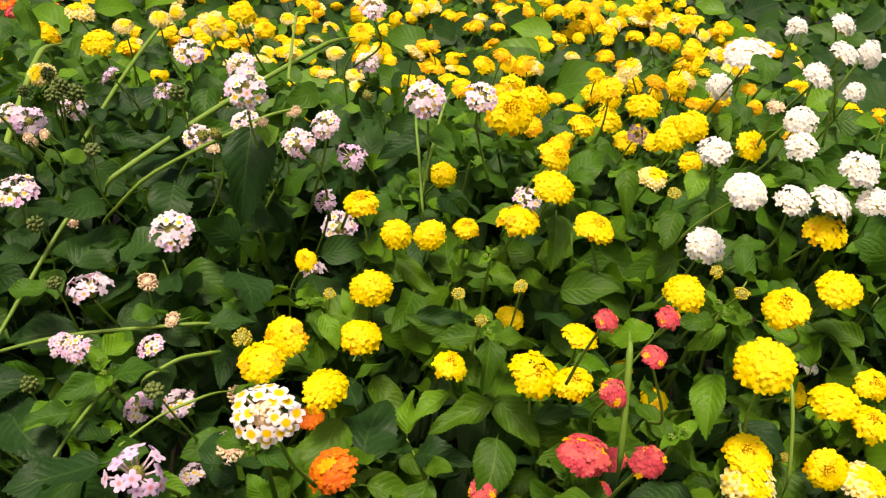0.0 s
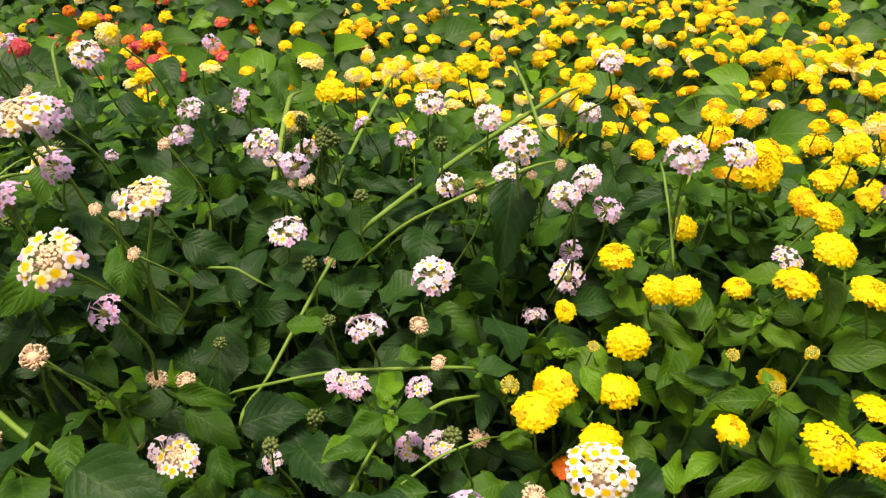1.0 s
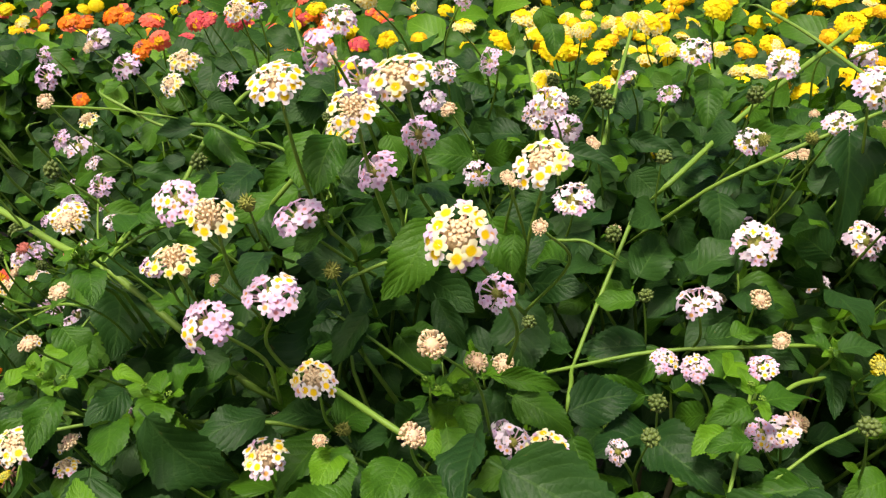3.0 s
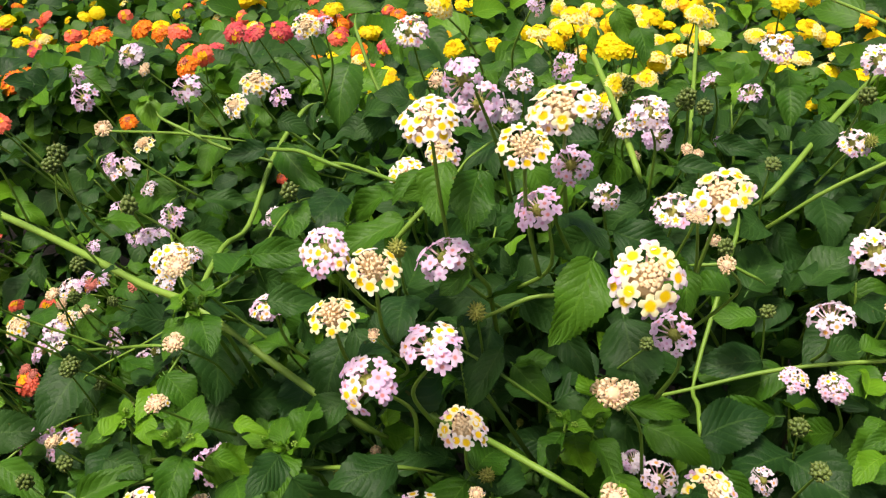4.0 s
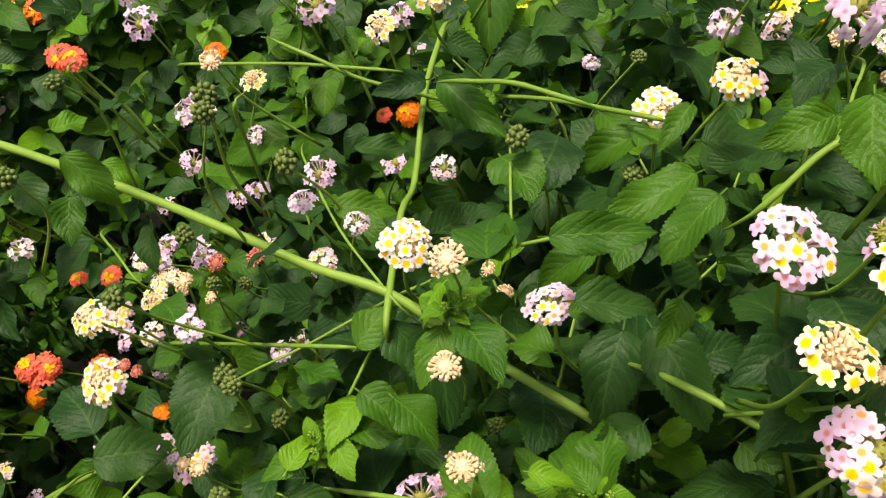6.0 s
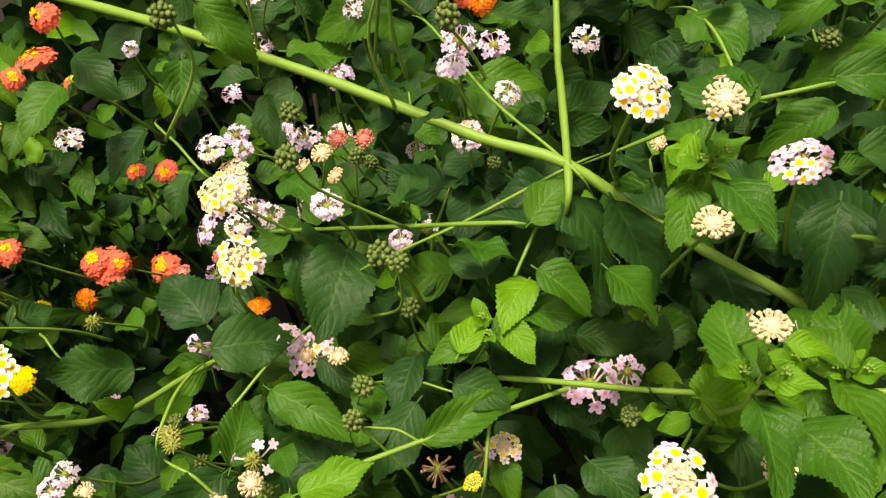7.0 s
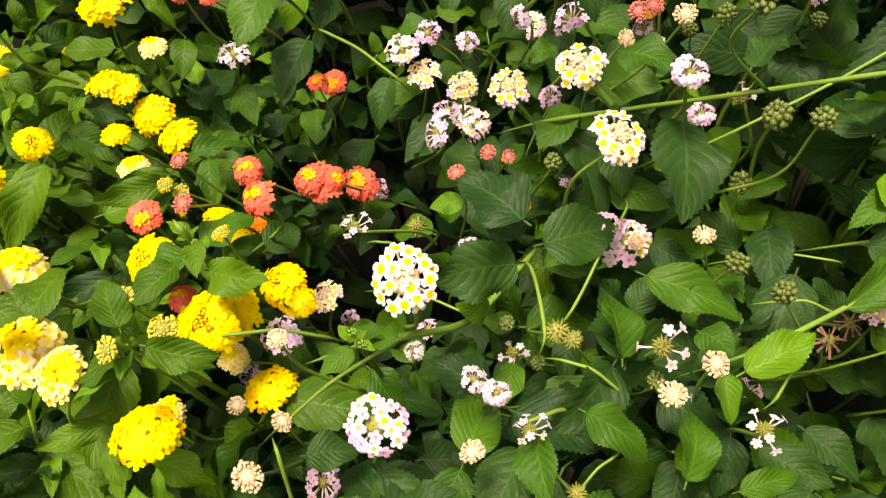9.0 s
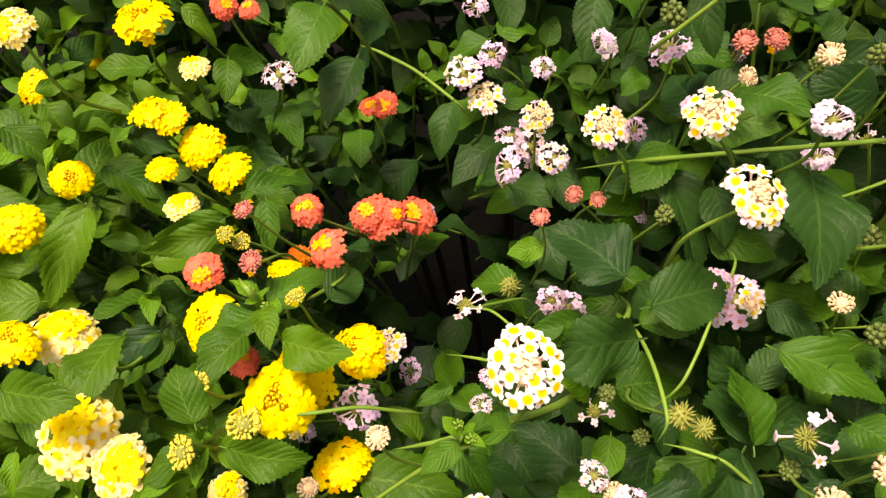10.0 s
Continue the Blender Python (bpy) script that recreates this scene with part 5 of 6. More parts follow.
leaves("young", [(-0.860, 0.651, 1.060, -0.846, 0.664, 1.064, 1.17), (-0.789, 0.502, 0.846, -0.787, 0.481, 0.836, 0.84), (-0.782, 0.498, 0.852, -0.747, 0.514, 0.862, 0.78), (-0.709, 0.557, 0.897, -0.697, 0.581, 0.908, 0.99), (-0.687, 0.576, 0.902, -0.675, 0.562, 0.896, 1.21), (-0.677, 0.602, 0.912, -0.690, 0.582, 0.902, 1.40), (-0.625, 0.502, 0.839, -0.645, 0.496, 0.830, 0.89), (-0.611, 0.554, 1.024, -0.625, 0.541, 1.013, 1.02), (-0.598, 0.506, 0.930, -0.568, 0.510, 0.922, 1.00), (-0.590, 0.485, 0.948, -0.610, 0.487, 0.949, 1.08), (-0.589, 0.480, 0.954, -0.574, 0.499, 0.964, 1.17), (-0.589, 0.473, 0.959, -0.561, 0.477, 0.963, 0.82), (-0.580, 0.477, 0.955, -0.601, 0.465, 0.958, 1.13)])
leaves("young", [(-0.578, 0.494, 0.945, -0.558, 0.488, 0.947, 1.28), (-0.572, 0.514, 0.955, -0.551, 0.512, 0.955, 0.80), (-0.414, 0.494, 0.936, -0.416, 0.474, 0.925, 1.38), (-0.378, 0.579, 0.935, -0.405, 0.561, 0.924, 1.02), (-0.376, 0.601, 0.902, -0.365, 0.578, 0.889, 1.35), (-0.370, 0.579, 0.938, -0.354, 0.584, 0.937, 1.40), (-0.346, 0.463, 0.983, -0.344, 0.451, 0.975, 1.08), (-0.196, 0.581, 0.922, -0.214, 0.570, 0.915, 1.31), (-0.193, 0.636, 0.928, -0.180, 0.653, 0.941, 1.27), (-0.100, 0.760, 1.070, -0.093, 0.749, 1.059, 1.40), (-0.048, 0.706, 0.940, -0.070, 0.718, 0.953, 1.14), (-0.044, 0.684, 0.944, -0.030, 0.664, 0.927, 0.91), (0.093, 0.733, 0.903, 0.142, 0.731, 0.907, 0.60)])
leaves("young", [(0.230, 0.592, 0.970, 0.214, 0.562, 0.944, 1.07), (0.233, 0.597, 1.002, 0.207, 0.591, 0.989, 0.96), (0.244, 0.723, 1.067, 0.232, 0.712, 1.050, 1.19), (0.290, 0.677, 0.961, 0.324, 0.655, 0.958, 0.75)])
stalk(0.0034, [(-1.033, 0.738, 1.031), (-0.965, 0.723, 1.021), (-0.904, 0.701, 1.015), (-0.822, 0.675, 1.002), (-0.750, 0.651, 0.988), (-0.706, 0.637, 0.978), (-0.659, 0.624, 0.971), (-0.612, 0.615, 0.943), (-0.538, 0.588, 0.915)])
stalk(0.0026, [(-0.673, 0.882, 1.043), (-0.673, 0.816, 1.023), (-0.668, 0.740, 0.986), (-0.665, 0.688, 0.989), (-0.659, 0.625, 0.972)])
stalk(0.0016, [(-0.842, 0.690, 0.877), (-0.768, 0.654, 0.907), (-0.704, 0.617, 0.937)])
stalk(0.0010, [(-0.675, 0.634, 0.953), (-0.715, 0.626, 0.931), (-0.750, 0.622, 0.913)])
stalk(0.0010, [(-0.739, 0.733, 0.996), (-0.704, 0.679, 0.982), (-0.667, 0.631, 0.975)])
stalk(0.0012, [(-0.883, 0.719, 1.065), (-0.897, 0.771, 1.023), (-0.909, 0.821, 0.976)])
stalk(0.0015, [(-0.766, 0.698, 1.046), (-0.791, 0.763, 0.975)])
stalk(0.0011, [(-0.848, 0.580, 0.828), (-0.823, 0.626, 0.840)])
stalk(0.0009, [(-0.594, 0.676, 1.030), (-0.587, 0.612, 1.026)])
stalk(0.0020, [(-0.599, 0.886, 1.113), (-0.582, 0.870, 1.077), (-0.568, 0.863, 1.061)])
stalk(0.0018, [(-0.630, 0.835, 1.013), (-0.529, 0.700, 1.048)])
stalk(0.0014, [(-0.382, 0.558, 1.030), (-0.414, 0.550, 1.023)])
stalk(0.0018, [(-0.445, 0.580, 1.084), (-0.473, 0.571, 1.061)])
stalk(0.0009, [(-0.435, 0.620, 1.095), (-0.448, 0.588, 1.084)])
stalk(0.0011, [(-0.421, 0.563, 0.974), (-0.383, 0.573, 0.939), (-0.373, 0.585, 0.923)])
stalk(0.0012, [(-0.300, 0.603, 1.031), (-0.277, 0.603, 1.026)])
stalk(0.0012, [(-0.618, 0.600, 1.001), (-0.566, 0.593, 1.026)])
stalk(0.0015, [(-0.862, 0.845, 1.040), (-0.775, 0.816, 1.047), (-0.711, 0.781, 1.053)])
stalk(0.0017, [(-0.739, 0.789, 1.056), (-0.709, 0.793, 1.040), (-0.649, 0.802, 1.020)])
stalk(0.0023, [(-0.491, 0.553, 0.967), (-0.458, 0.535, 0.960), (-0.423, 0.520, 0.958), (-0.394, 0.504, 0.956)])
stalk(0.0033, [(-0.381, 0.973, 1.071), (-0.345, 0.829, 1.026)])
stalk(0.0028, [(-0.095, 0.970, 1.096), (-0.170, 0.881, 1.054), (-0.226, 0.799, 1.018)])
stalk(0.0018, [(-0.119, 0.769, 1.066), (-0.195, 0.768, 1.023), (-0.234, 0.780, 0.986)])
stalk(0.0023, [(-0.284, 1.031, 1.087), (-0.295, 0.874, 1.020)])
stalk(0.0019, [(-0.269, 0.742, 0.975), (-0.295, 0.671, 0.910), (-0.295, 0.634, 0.910)])
stalk(0.0017, [(-0.160, 0.676, 0.932), (-0.237, 0.668, 0.923), (-0.298, 0.660, 0.906)])
stalk(0.0014, [(-0.180, 0.612, 0.921), (-0.192, 0.554, 0.909)])
stalk(0.0012, [(-0.123, 0.604, 0.915), (-0.157, 0.579, 0.902)])
stalk(0.0018, [(-0.132, 0.662, 0.917), (-0.158, 0.638, 0.916)])
stalk(0.0018, [(-0.663, 0.566, 0.874), (-0.592, 0.548, 0.891), (-0.498, 0.538, 0.912)])
stalk(0.0018, [(-0.620, 0.722, 1.061), (-0.569, 0.689, 1.063)])
stalk(0.0012, [(-0.673, 0.624, 0.934), (-0.683, 0.601, 0.917), (-0.691, 0.581, 0.903)])
stalk(0.0021, [(-0.887, 0.594, 0.830), (-0.912, 0.549, 0.837), (-0.946, 0.516, 0.860)])
stalk(0.0012, [(-0.956, 0.511, 0.854), (-1.007, 0.509, 0.809)])
stalk(0.0011, [(-1.026, 0.526, 0.855), (-0.996, 0.538, 0.840)])
stalk(0.0009, [(-0.953, 0.567, 0.843), (-0.921, 0.551, 0.846)])
stalk(0.0012, [(-0.873, 0.488, 0.834), (-0.857, 0.503, 0.817)])
stalk(0.0016, [(-0.667, 0.564, 0.863), (-0.706, 0.544, 0.859), (-0.747, 0.523, 0.854)])
stalk(0.0011, [(-0.692, 0.549, 0.862), (-0.693, 0.530, 0.842)])
stalk(0.0013, [(-1.006, 0.475, 0.811), (-1.006, 0.472, 0.768)])
stalk(0.0008, [(-0.754, 0.591, 0.840), (-0.722, 0.579, 0.849)])
stalk(0.0008, [(-0.750, 0.543, 0.853), (-0.731, 0.540, 0.850)])
stalk(0.0008, [(-0.857, 0.457, 0.822), (-0.843, 0.469, 0.826)])
stalk(0.0009, [(-0.766, 0.489, 0.848), (-0.757, 0.500, 0.850)])
stalk(0.0012, [(-0.876, 0.576, 0.846), (-0.872, 0.536, 0.851)])
stalk(0.0010, [(-0.857, 0.516, 0.839), (-0.839, 0.511, 0.829)])
stalk(0.0008, [(-0.957, 0.570, 0.877), (-0.941, 0.557, 0.879)])
stalk(0.0017, [(-1.064, 0.834, 0.912), (-1.055, 0.887, 0.855)])
stalk(0.0016, [(-1.041, 0.892, 0.846), (-0.996, 0.854, 0.834)])
stalk(0.0018, [(-0.141, 1.139, 1.110), (-0.099, 0.853, 1.095)])
stalk(0.0022, [(0.149, 0.531, 1.003), (0.149, 0.519, 0.961)])
stalk(0.0015, [(0.275, 0.579, 0.954), (0.277, 0.566, 0.916)])
stalk(0.0015, [(0.018, 0.827, 1.053), (0.025, 0.787, 1.012)])
stalk(0.0015, [(0.037, 0.827, 1.064), (0.027, 0.800, 1.016)])

# leaves that stand in front of or close beside the flowers of their shrub
before_flowers = ((-1.063, 0.554, 0.880, -1.079, 0.523, 0.884, 0.620), (-1.051, 0.552, 0.876, -1.012, 0.536, 0.882, 0.600), (-1.059, 0.565, 0.884, -1.050, 0.542, 0.886, 0.700), (-1.047, 0.472, 0.905, -1.014, 0.466, 0.900, 0.620), (-1.057, 0.478, 0.906, -1.068, 0.501, 0.919, 0.660), (-1.145, 0.495, 0.909, -1.110, 0.486, 0.909, 0.700), (-1.154, 0.631, 0.853, -1.102, 0.657, 0.860, 0.620), (-1.123, 0.554, 0.880, -1.131, 0.508, 0.888, 0.700), (-0.881, 0.550, 0.877, -0.927, 0.529, 0.883, 0.660), (-0.831, 0.528, 0.820, -0.823, 0.586, 0.825, 0.620), (-0.789, 0.653, 0.897, -0.792, 0.585, 0.880, 0.600), (-0.876, 0.598, 0.847, -0.822, 0.617, 0.846, 0.600), (-0.877, 0.617, 0.847, -0.921, 0.647, 0.865, 0.720))
for bx, by, bz, tx, ty, tz, wide in before_flowers:
    base, tip = Vector((bx, by, bz)), Vector((tx, ty, tz))
    add_leaf(owner(bx, by), base, tip - base, Vector((0, -0.6, 0.8)), (tip - base).length, "mid" if bx < -1 else "deep", wide / 0.6, True)
stalk(0.0022, [(-1.062, 0.571, 0.878), (-1.064, 0.585, 0.85), (-1.066, 0.60, 0.80)])
stalk(0.0022, [(-1.059, 0.481, 0.890), (-1.064, 0.50, 0.86), (-1.07, 0.53, 0.80)])

LEAF_MID = np.array([tuple(p) for p, _ in LEAF_SPOTS])
LEAF_HALF = np.array([w for _, w in LEAF_SPOTS])
LEAF_AIM = np.array([(0.8 * p.x - 0.05, PATH_SIDE.y, PATH_SIDE.z) for p, _ in LEAF_SPOTS])
SPOTS_ALL, WIDE_ALL, AIMS_ALL = np.concatenate([SPOTS, LEAF_MID]), np.concatenate([WIDTHS, 1.5 * LEAF_HALF]), np.concatenate([AIMS, LEAF_AIM])
WAY_ALL = AIMS_ALL - SPOTS_ALL
FAR_ALL = np.linalg.norm(WAY_ALL, axis=1, keepdims=True)
WAY_ALL = WAY_ALL / FAR_ALL
rng = random.Random(7)
up = Vector((0, 0, 1))

# each head on its stalk, with a pair of leaves at the node below
for shrub, kind, p, d in HEADS:
    side = (PATH_SIDE + Vector((p.x, 0, 0)) - p)
    far = side.length
    side.normalize()
    open_to = max(0.45, min(1.0, 1.25 - 1.3 * (far - 0.35)))
    if kind in "YCWA":
        open_to *= 0.62
    wild = 0.34 if kind in "LBGST" else 0.2
    n = (up * 0.55 + side * open_to + Vector([rng.gauss(0, wild) for _ in range(3)])).normalized()
    pick = rng.randrange(5)
    if kind == "P":
        pick = pick % 3 if p.y < 0.66 and p.x < -0.15 else 3 + pick % 2
    fine = p.y < 0.62 and kind in "MNPLVRDWT"
    size = d * (1.0 if kind == "W" else 0.8 if kind == "Z" else 1.12 if kind in "YCA" else 1.05 if kind in "RDO" else 0.97 if kind in "PMNV" else 1.02 if kind in "LT" else 0.88 if kind in "GB" else 1.0)
    m = shrub.back @ aim(p - n * (0.03 if kind in "PMNVL" else 0.10) * d, n, size, rng.uniform(0, 6)) @ Matrix.Diagonal((rng.uniform(0.88, 1.1), rng.uniform(0.88, 1.1), rng.uniform(0.75, 1.1), 1))
    head = child(NAMES.get(kind, "flower_head"), (BARE_MESH if fine else HEAD_MESH if p.y < 0.72 else MID_MESH if p.y < 1.25 else BACK_MESH)[kind][pick], shrub.root, m, LOOKS[kind])
    if fine:
        for k, (sort, tone, fm) in enumerate(LAYOUTS[kind][pick]):
            if sort == "floret":
                child("floret", FLORET_MESH[tone][k % 3], head, fm)
    low = Vector((p.x + rng.gauss(0, 0.014), p.y + 0.03 + rng.gauss(0, 0.012), p.z - rng.uniform(0.035, 0.055)))
    foot = p - n * 0.42 * d
    node = foot.lerp(low, 0.75) - n * 0.012
    base = Vector((low.x + rng.gauss(0, 0.02), low.y + rng.uniform(0.03, 0.07), low.z - rng.uniform(0.05, 0.09)))
    r = 0.0009 if d > 0.018 else 0.0007
    way = smooth([foot, node, low.lerp(base, 0.6)], 5)
    shrub.stems.append((tube_piece(way, [r * (1 + 0.7 * i / len(way)) for i in range(len(way))], 5), "stem"))
    turn = rng.uniform(0, 3.14)
    tone = rng.choice((shrub.tone, "mid", "mid", "young") if kind in "YZWDQ" else (shrub.tone, shrub.tone, "mid"))
    for s in (0, math.pi):
        way = Vector((math.cos(turn + s), math.sin(turn + s), rng.uniform(-0.5, 0.25)))
        add_leaf(shrub, node, way, up + side * 0.6, rng.uniform(0.034, 0.056), tone)

TIP_BUDS = mesh_of("bud_head", [(BUD, aim((0, 0, -0.4), d, 1.0) @ Matrix.Diagonal((0.34, 0.34, 0.8, 1)), PIECE["tip"]) for d in dome(random.Random(3), 9, 0.0, 1.2)])


# tips of young shoots: small bright leaves in crossed pairs round green buds
def shoot_tip(x, y, z, size):
    shrub, top = owner(x, y), Vector((x, y, z))
    side = (PATH_SIDE + Vector((0.8 * x - 0.05, 0, 0)) - top).normalized()
    axis = (up + side * 0.55 + Vector((rng.gauss(0, 0.15), 0, 0))).normalized()
    turn = rng.uniform(0, 3.14)
    flat = axis.orthogonal().normalized()
    for k, (length, rise) in enumerate(((0.20, 1.5), (0.42, 0.7), (0.80, 0.12))):
        for s in (0, math.pi):
            out = Matrix.Rotation(turn + s + rng.gauss(0, 0.15), 3, axis) @ flat
            add_leaf(shrub, top - axis * size * 0.10 * k, out + axis * rise, axis + Vector((0, 0, 0.2)), size * length * rng.uniform(0.85, 1.15), "young" if k < 2 else "mid", 0.9, True)
        turn += 1.57
    for k in range(2):
        a = turn + 3.14 * k
        p = top + (Matrix.Rotation(a, 3, axis) @ flat) * size * 0.13 + axis * size * 0.06
        child("bud_head", TIP_BUDS, shrub.root, shrub.back @ aim(p, axis, 0.0034), "tiny green flower buds")
    low = top - axis * size * 0.8 + Vector((0, 0.02, -0.01))
    shrub.stems.append((tube_piece([top, top - axis * size * 0.4, low, low + Vector((0, 0.03, -0.06))], [0.0009, 0.0012, 0.0015, 0.0018], 6), "stem"))


for tip in ((-1.059, 0.481, 0.895, 0.046), (-1.062, 0.571, 0.882, 0.046), (-0.960, 0.498, 0.878, 0.030), (-0.697, 0.571, 0.904, 0.042), (-0.604, 0.546, 1.018, 0.042), (-0.588, 0.482, 0.966, 0.056),
            (-0.543, 0.519, 0.938, 0.050), (-0.610, 0.548, 1.014, 0.040), (-0.556, 0.527, 0.935, 0.046), (-0.363, 0.578, 0.927, 0.044), (-0.428, 0.535, 1.062, 0.030), (-0.179, 0.600, 0.939, 0.046),
            (-0.379, 0.569, 0.936, 0.044), (-0.566, 0.539, 0.924, 0.036), (-0.117, 0.687, 0.929, 0.036)):
    shoot_tip(*tip)
for tip in ((-0.057, 0.705, 0.942, 0.036), (0.077, 0.625, 0.972, 0.044), (0.183, 0.528, 0.960, 0.044), (0.228, 0.610, 1.002, 0.042), (0.080, 0.689, 0.999, 0.040), (-0.048, 0.469, 0.985, 0.026)):
    shoot_tip(*tip)

# leafy shoots fill the canopy
def shoot(x, y, z, lean, pairs, first, grow, tone):
    shrub = owner(x, y)
    axis = (up + lean).normalized()
    top = Vector((x, y, z))
    turn = rng.uniform(0, 6.28)
    pos = top.copy()
    length, kept = first, 0
    for k in range(pairs):
        for s in (0, math.pi):
            a = turn + s + rng.gauss(0, 0.2)
            flat = Vector((math.cos(a), math.sin(a), 0))
            flat = (flat - axis * flat.dot(axis)).normalized()
            way = flat + axis * (0.75 - 0.45 * k + rng.gauss(0, 0.18))
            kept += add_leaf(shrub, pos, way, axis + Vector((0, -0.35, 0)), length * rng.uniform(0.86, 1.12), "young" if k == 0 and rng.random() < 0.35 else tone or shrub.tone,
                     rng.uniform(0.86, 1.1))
        turn += 1.57
        pos = pos - axis * length * 0.42
        length = min(grow, length * 1.55)
    if kept < 2 * pairs - 1:
        return
    end = pos - axis * 0.05 + Vector((rng.gauss(0, 0.02), 0.02, -0.05))
    shrub.stems.append((tube_piece([top, top.lerp(pos, 0.5), pos, end], [0.0008, 0.0012, 0.0016, 0.002], 5), "stem"))


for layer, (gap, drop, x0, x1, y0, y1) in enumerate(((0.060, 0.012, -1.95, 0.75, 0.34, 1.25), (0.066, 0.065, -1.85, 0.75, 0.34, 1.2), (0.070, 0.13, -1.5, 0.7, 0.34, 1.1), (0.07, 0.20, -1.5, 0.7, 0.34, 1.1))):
    for i in range(int((x1 - x0) / gap)):
        for j in range(int((y1 - y0) / gap)):
            x, y = x0 + (i + rng.random()) * gap, y0 + (j + rng.random()) * gap
            z = canopy(x, y) - drop - rng.uniform(0, 0.03)
            if y < 0.42:
                z -= (0.42 - y) * 1.6
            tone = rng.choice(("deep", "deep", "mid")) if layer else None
            if hollow(x, y, 1.15):
                continue
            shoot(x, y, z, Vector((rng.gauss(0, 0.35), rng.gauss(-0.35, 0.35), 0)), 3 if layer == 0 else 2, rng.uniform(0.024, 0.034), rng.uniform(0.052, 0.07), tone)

# shaded leaves deep inside the bed and down its front, all in the darkest tone
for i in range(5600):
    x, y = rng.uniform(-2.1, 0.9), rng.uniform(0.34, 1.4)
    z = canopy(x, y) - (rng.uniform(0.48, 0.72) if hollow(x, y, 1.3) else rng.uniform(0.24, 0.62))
    # unseen skirt of leaves, added to keep light from entering under the canopy
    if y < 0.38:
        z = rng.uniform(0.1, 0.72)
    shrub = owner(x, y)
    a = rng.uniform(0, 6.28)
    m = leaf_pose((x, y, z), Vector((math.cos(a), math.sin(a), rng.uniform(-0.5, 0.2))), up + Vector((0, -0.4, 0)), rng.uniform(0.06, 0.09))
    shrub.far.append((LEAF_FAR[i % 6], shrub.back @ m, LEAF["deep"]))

# the far part of the bed: rough leaves and many small flower heads
FAR_MIX = ((-2.6, -0.75, "OORDCYY"), (-0.75, 0.8, "YYYAC"), (0.8, 2.4, "W"))
def far_shrub(x):
    return orange_back if x < -0.7 else yellow_back if x < 0.7 else white


for i in range(15000):
    x, y = rng.uniform(-3.2, 3.2), 1.1 + 4.4 * rng.random() ** 1.15
    if i % 3:
        y = 1.08 + 2.2 * rng.random() ** 1.6
        x = rng.uniform(-1.4 - 0.75 * (y - 0.6), 0.5 + 0.55 * (y - 0.6))
    shrub = far_shrub(x)
    deep = rng.random()
    z = far_height(x, y) - deep * deep * 0.22 + (0.02 if deep < 0.1 else 0)
    a = rng.uniform(0, 6.28)
    m = leaf_pose((x, y, z), Vector((math.cos(a), 0.6 * math.sin(a), rng.uniform(-0.7, 0.5))), up * 0.7 + Vector((rng.gauss(0, 0.3), -0.8, 0)), rng.uniform(0.042, 0.068) * (1 + 0.2 * (y - 1.1)) * (1 if i % 3 else 1.7))
    shrub.far.append((LEAF_ROUGH[i % 6] if y < 1.9 and deep < 0.6 else LEAF_FAR[i % 6], shrub.back @ m, LEAF[rng.choice(("mid", "mid", "mid", "young", "deep", "deep", "deep", "deep"))]))
for i in range(3000):
    # the bed goes on to both sides, and its edges are leafy down to the soil
    side = rng.random()
    if side < 0.5:
        x = rng.choice((rng.uniform(0.7, 3.1), rng.uniform(-3.1, -1.8)))
        y = 0.42 + 0.07 * math.sin(3.1 * x) + rng.random() * 0.75
        z = 0.97 + 0.04 * math.sin(6 * x + 3 * y) - rng.random() ** 2 * 0.3
    elif side < 0.75:
        x, z = rng.uniform(-3.1, 3.1), rng.uniform(0.05, 0.95)
        y = 0.36 + 0.07 * math.sin(3.1 * x) + 0.12 * z + rng.uniform(-0.04, 0.04) if abs(x + 0.6) > 1.3 else rng.uniform(5.3, 5.5)
    else:
        y, z = rng.uniform(0.45, 5.4), rng.uniform(0.05, 1.0)
        x = rng.choice((-3.15, 3.15)) + 0.08 * math.sin(4 * y) + rng.uniform(-0.05, 0.05)
    shrub = far_shrub(x)
    a = rng.uniform(0, 6.28)
    m = leaf_pose((x, y, z), Vector((math.cos(a), math.sin(a), rng.uniform(-0.7, 0.3))), up + Vector((rng.gauss(0, 0.3), -0.5, 0)), rng.uniform(0.07, 0.12))
    shrub.far.append((LEAF_FAR[i % 6], shrub.back @ m, LEAF[rng.choice(("mid", "deep", "deep"))]))
for i in range(1300):
    x, y = rng.uniform(-2.6, 1.9), 1.22 + 3.4 * rng.random() ** 1.4
    if x > 0.8 and rng.random() < 0.9 or not clear_of_flowers([(x, y, far_height(x, y))], 0.0):
        continue
    kind = rng.choice(next((k for a, b, k in FAR_MIX if a <= x < b), "Y"))
    shrub = far_shrub(x)
    n = (up * 0.8 + Vector((rng.gauss(0, 0.35), -0.6 + rng.gauss(0, 0.3), 0))).normalized()
    m = shrub.back @ aim((x, y, far_height(x, y) + rng.uniform(-0.03, 0.04)), n, rng.uniform(0.028, 0.046), rng.uniform(0, 6))
    if y < 2.0:
        child("flower_head", (MID_MESH if y < 1.5 else BACK_MESH)[kind][i % 5], shrub.root, m, LOOKS[kind])
    else:
        shrub.far += [(p, m @ pm @ Matrix.Scale(1.35, 4), mat) for p, pm, mat in joined(LAYOUTS[kind][i % 5], ("tube", "spike", "bud", "core"), FLORET_FAR)[::2]]

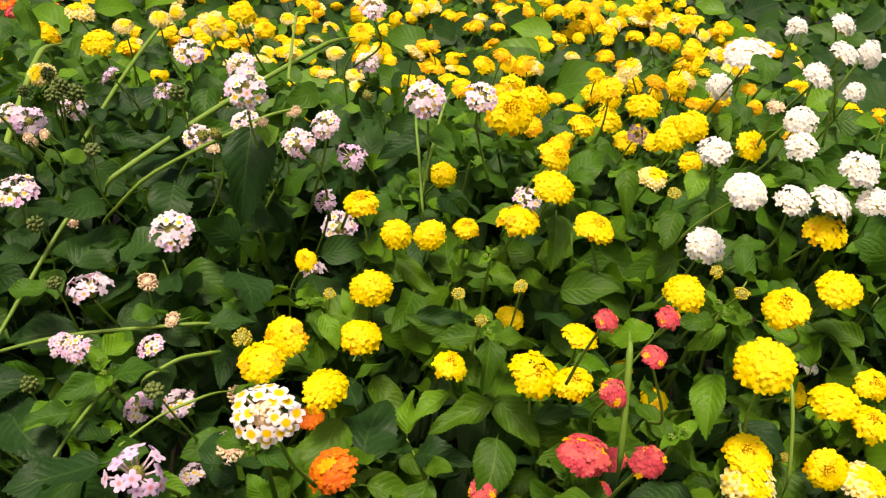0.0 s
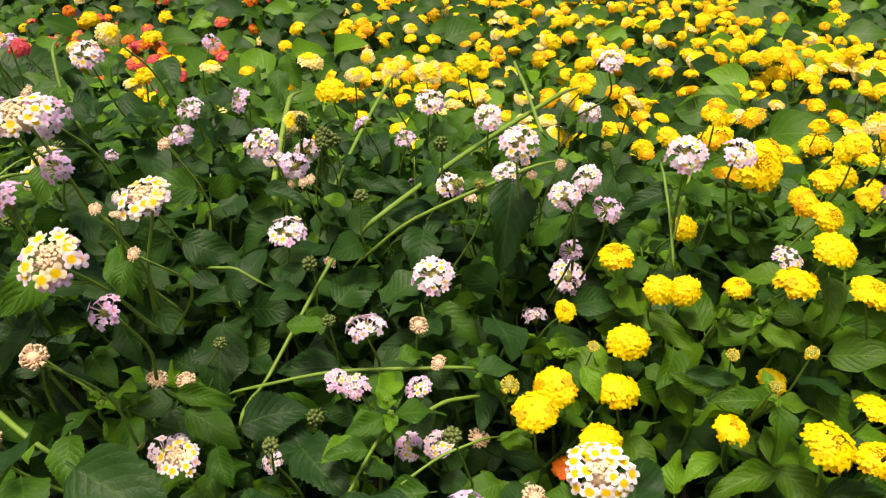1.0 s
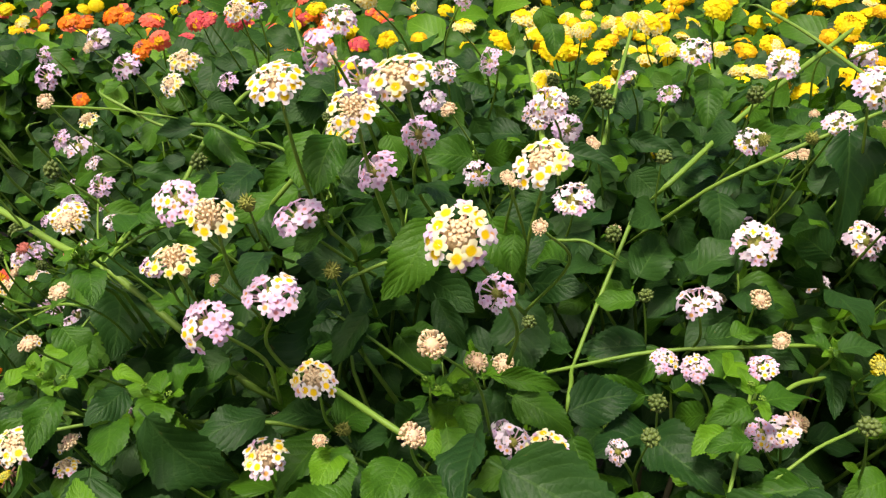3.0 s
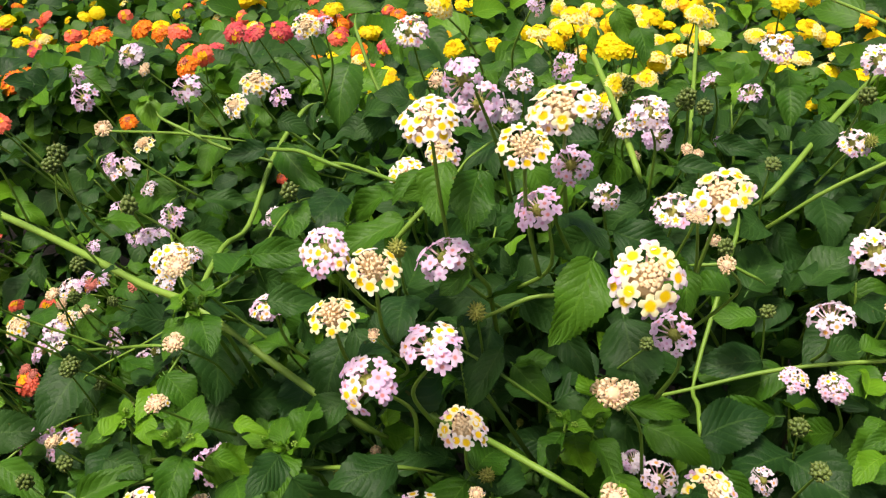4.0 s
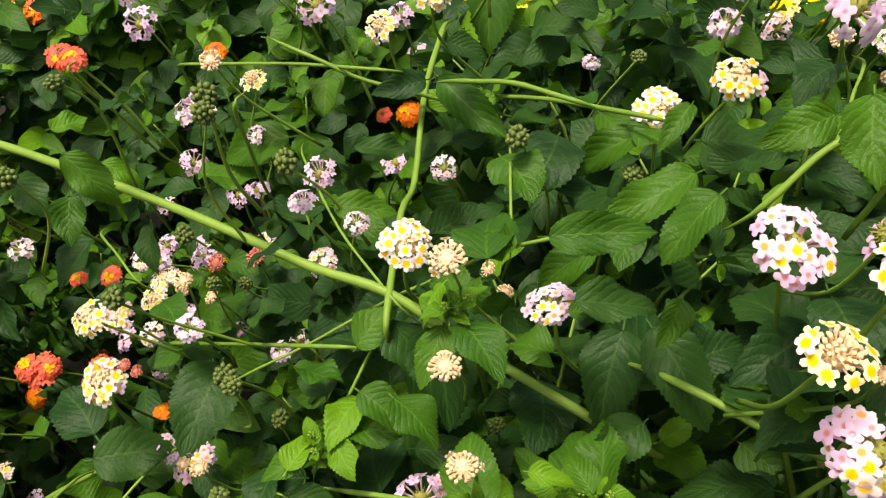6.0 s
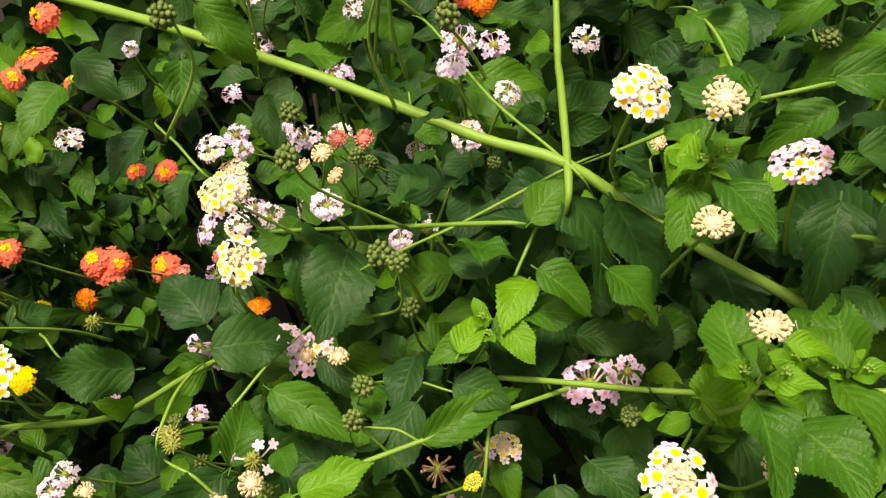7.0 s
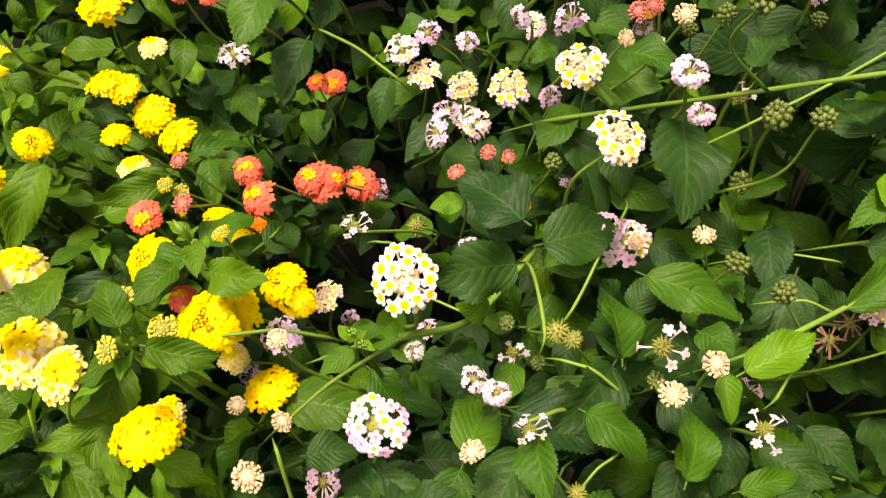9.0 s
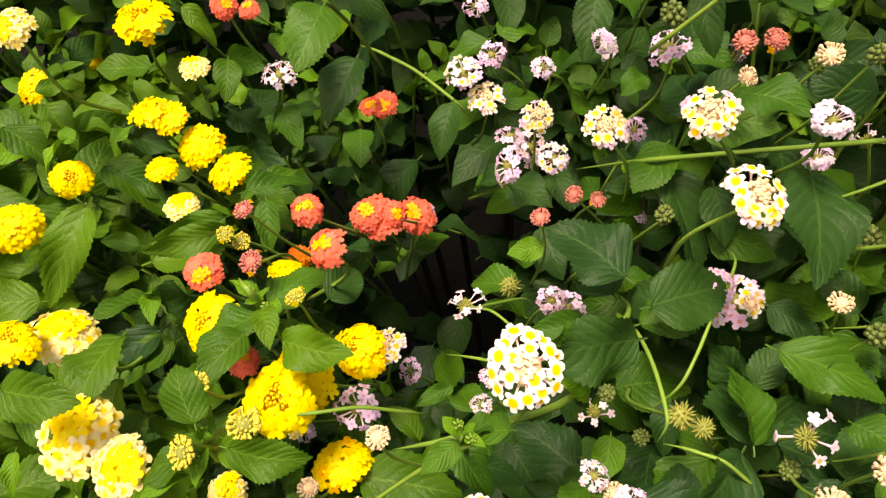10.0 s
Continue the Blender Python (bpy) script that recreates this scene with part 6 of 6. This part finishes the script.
# ---- leaves, stalks and branches become parts of their shrubs ----
for shrub in (pink, lilac, yellow_front, yellow_back, yellow_end, white, red, coral, orange_back):
    rows = sorted(shrub.leaves, key=lambda r: (not r[2], r[0].translation.y))
    for k, (m, tone, sure) in enumerate(rows[:300]):
        child("leaf", (LEAF_MESH if sure or m.translation.y < 0.54 else LEAF_MESH_BACK)[tone][k % 6], shrub.root, shrub.back @ m)
    rest = [(LEAF_MEDIUM[k % 6] if m.translation.y < 0.68 else LEAF_ROUGH[k % 6], shrub.back @ m, LEAF[tone]) for k, (m, tone, sure) in enumerate(rows[300:])]
    if rest:
        child("foliage", mesh_of("foliage", rest), shrub.root, None, "dense green leaves", "stuff")
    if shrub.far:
        child("far_foliage", mesh_of("far_foliage", shrub.far), shrub.root, None, "rough leaves deep inside and further back, added light-blocking front leaves, small flower heads", "stuff")
    for piece, tone in shrub.stems[:300]:
        child("stem", mesh_of("stem", [(piece, shrub.back, PIECE[tone])]), shrub.root)
    if shrub.stems[300:]:
        child("undergrowth", mesh_of("undergrowth", [(p, shrub.back, PIECE[t]) for p, t in shrub.stems[300:]]), shrub.root, None, "thin green stalks", "stuff")
    foot = shrub.root.location
    for k in range(9):
        a = 2 * math.pi * k / 9 + rng.random()
        end = Vector((0.24 * math.cos(a) * rng.uniform(0.5, 1), 0.20 * math.sin(a) * rng.uniform(0.4, 1), 0))
        end.z = canopy(foot.x + end.x, foot.y + end.y) - 0.24
        if hollow(foot.x + end.x, foot.y + end.y, 1.6):
            continue
        start = Vector((0.05 * math.cos(a), 0.05 * math.sin(a), -0.02))
        mid = start.lerp(end, 0.5) + Vector((rng.gauss(0, 0.02), rng.gauss(0, 0.02), 0.05))
        child("branch", mesh_of("branch", [(tube_piece([start, mid, end], [0.007, 0.0045, 0.0025], 7), None, PIECE["bark"])]), shrub.root)

# ---- ground ----
bm = bmesh.new()
bmesh.ops.create_grid(bm, x_segments=60, y_segments=60, size=30)
for v in bm.verts:
    v.co.z = 0.015 * noise.noise(v.co * 0.9)
me = bpy.data.meshes.new("ground")
bm.to_mesh(me)
bm.free()
me.materials.append(SOIL)
tagged(new("ground", me), label="dark bare soil of the flower bed", category="ground", kind="structure")
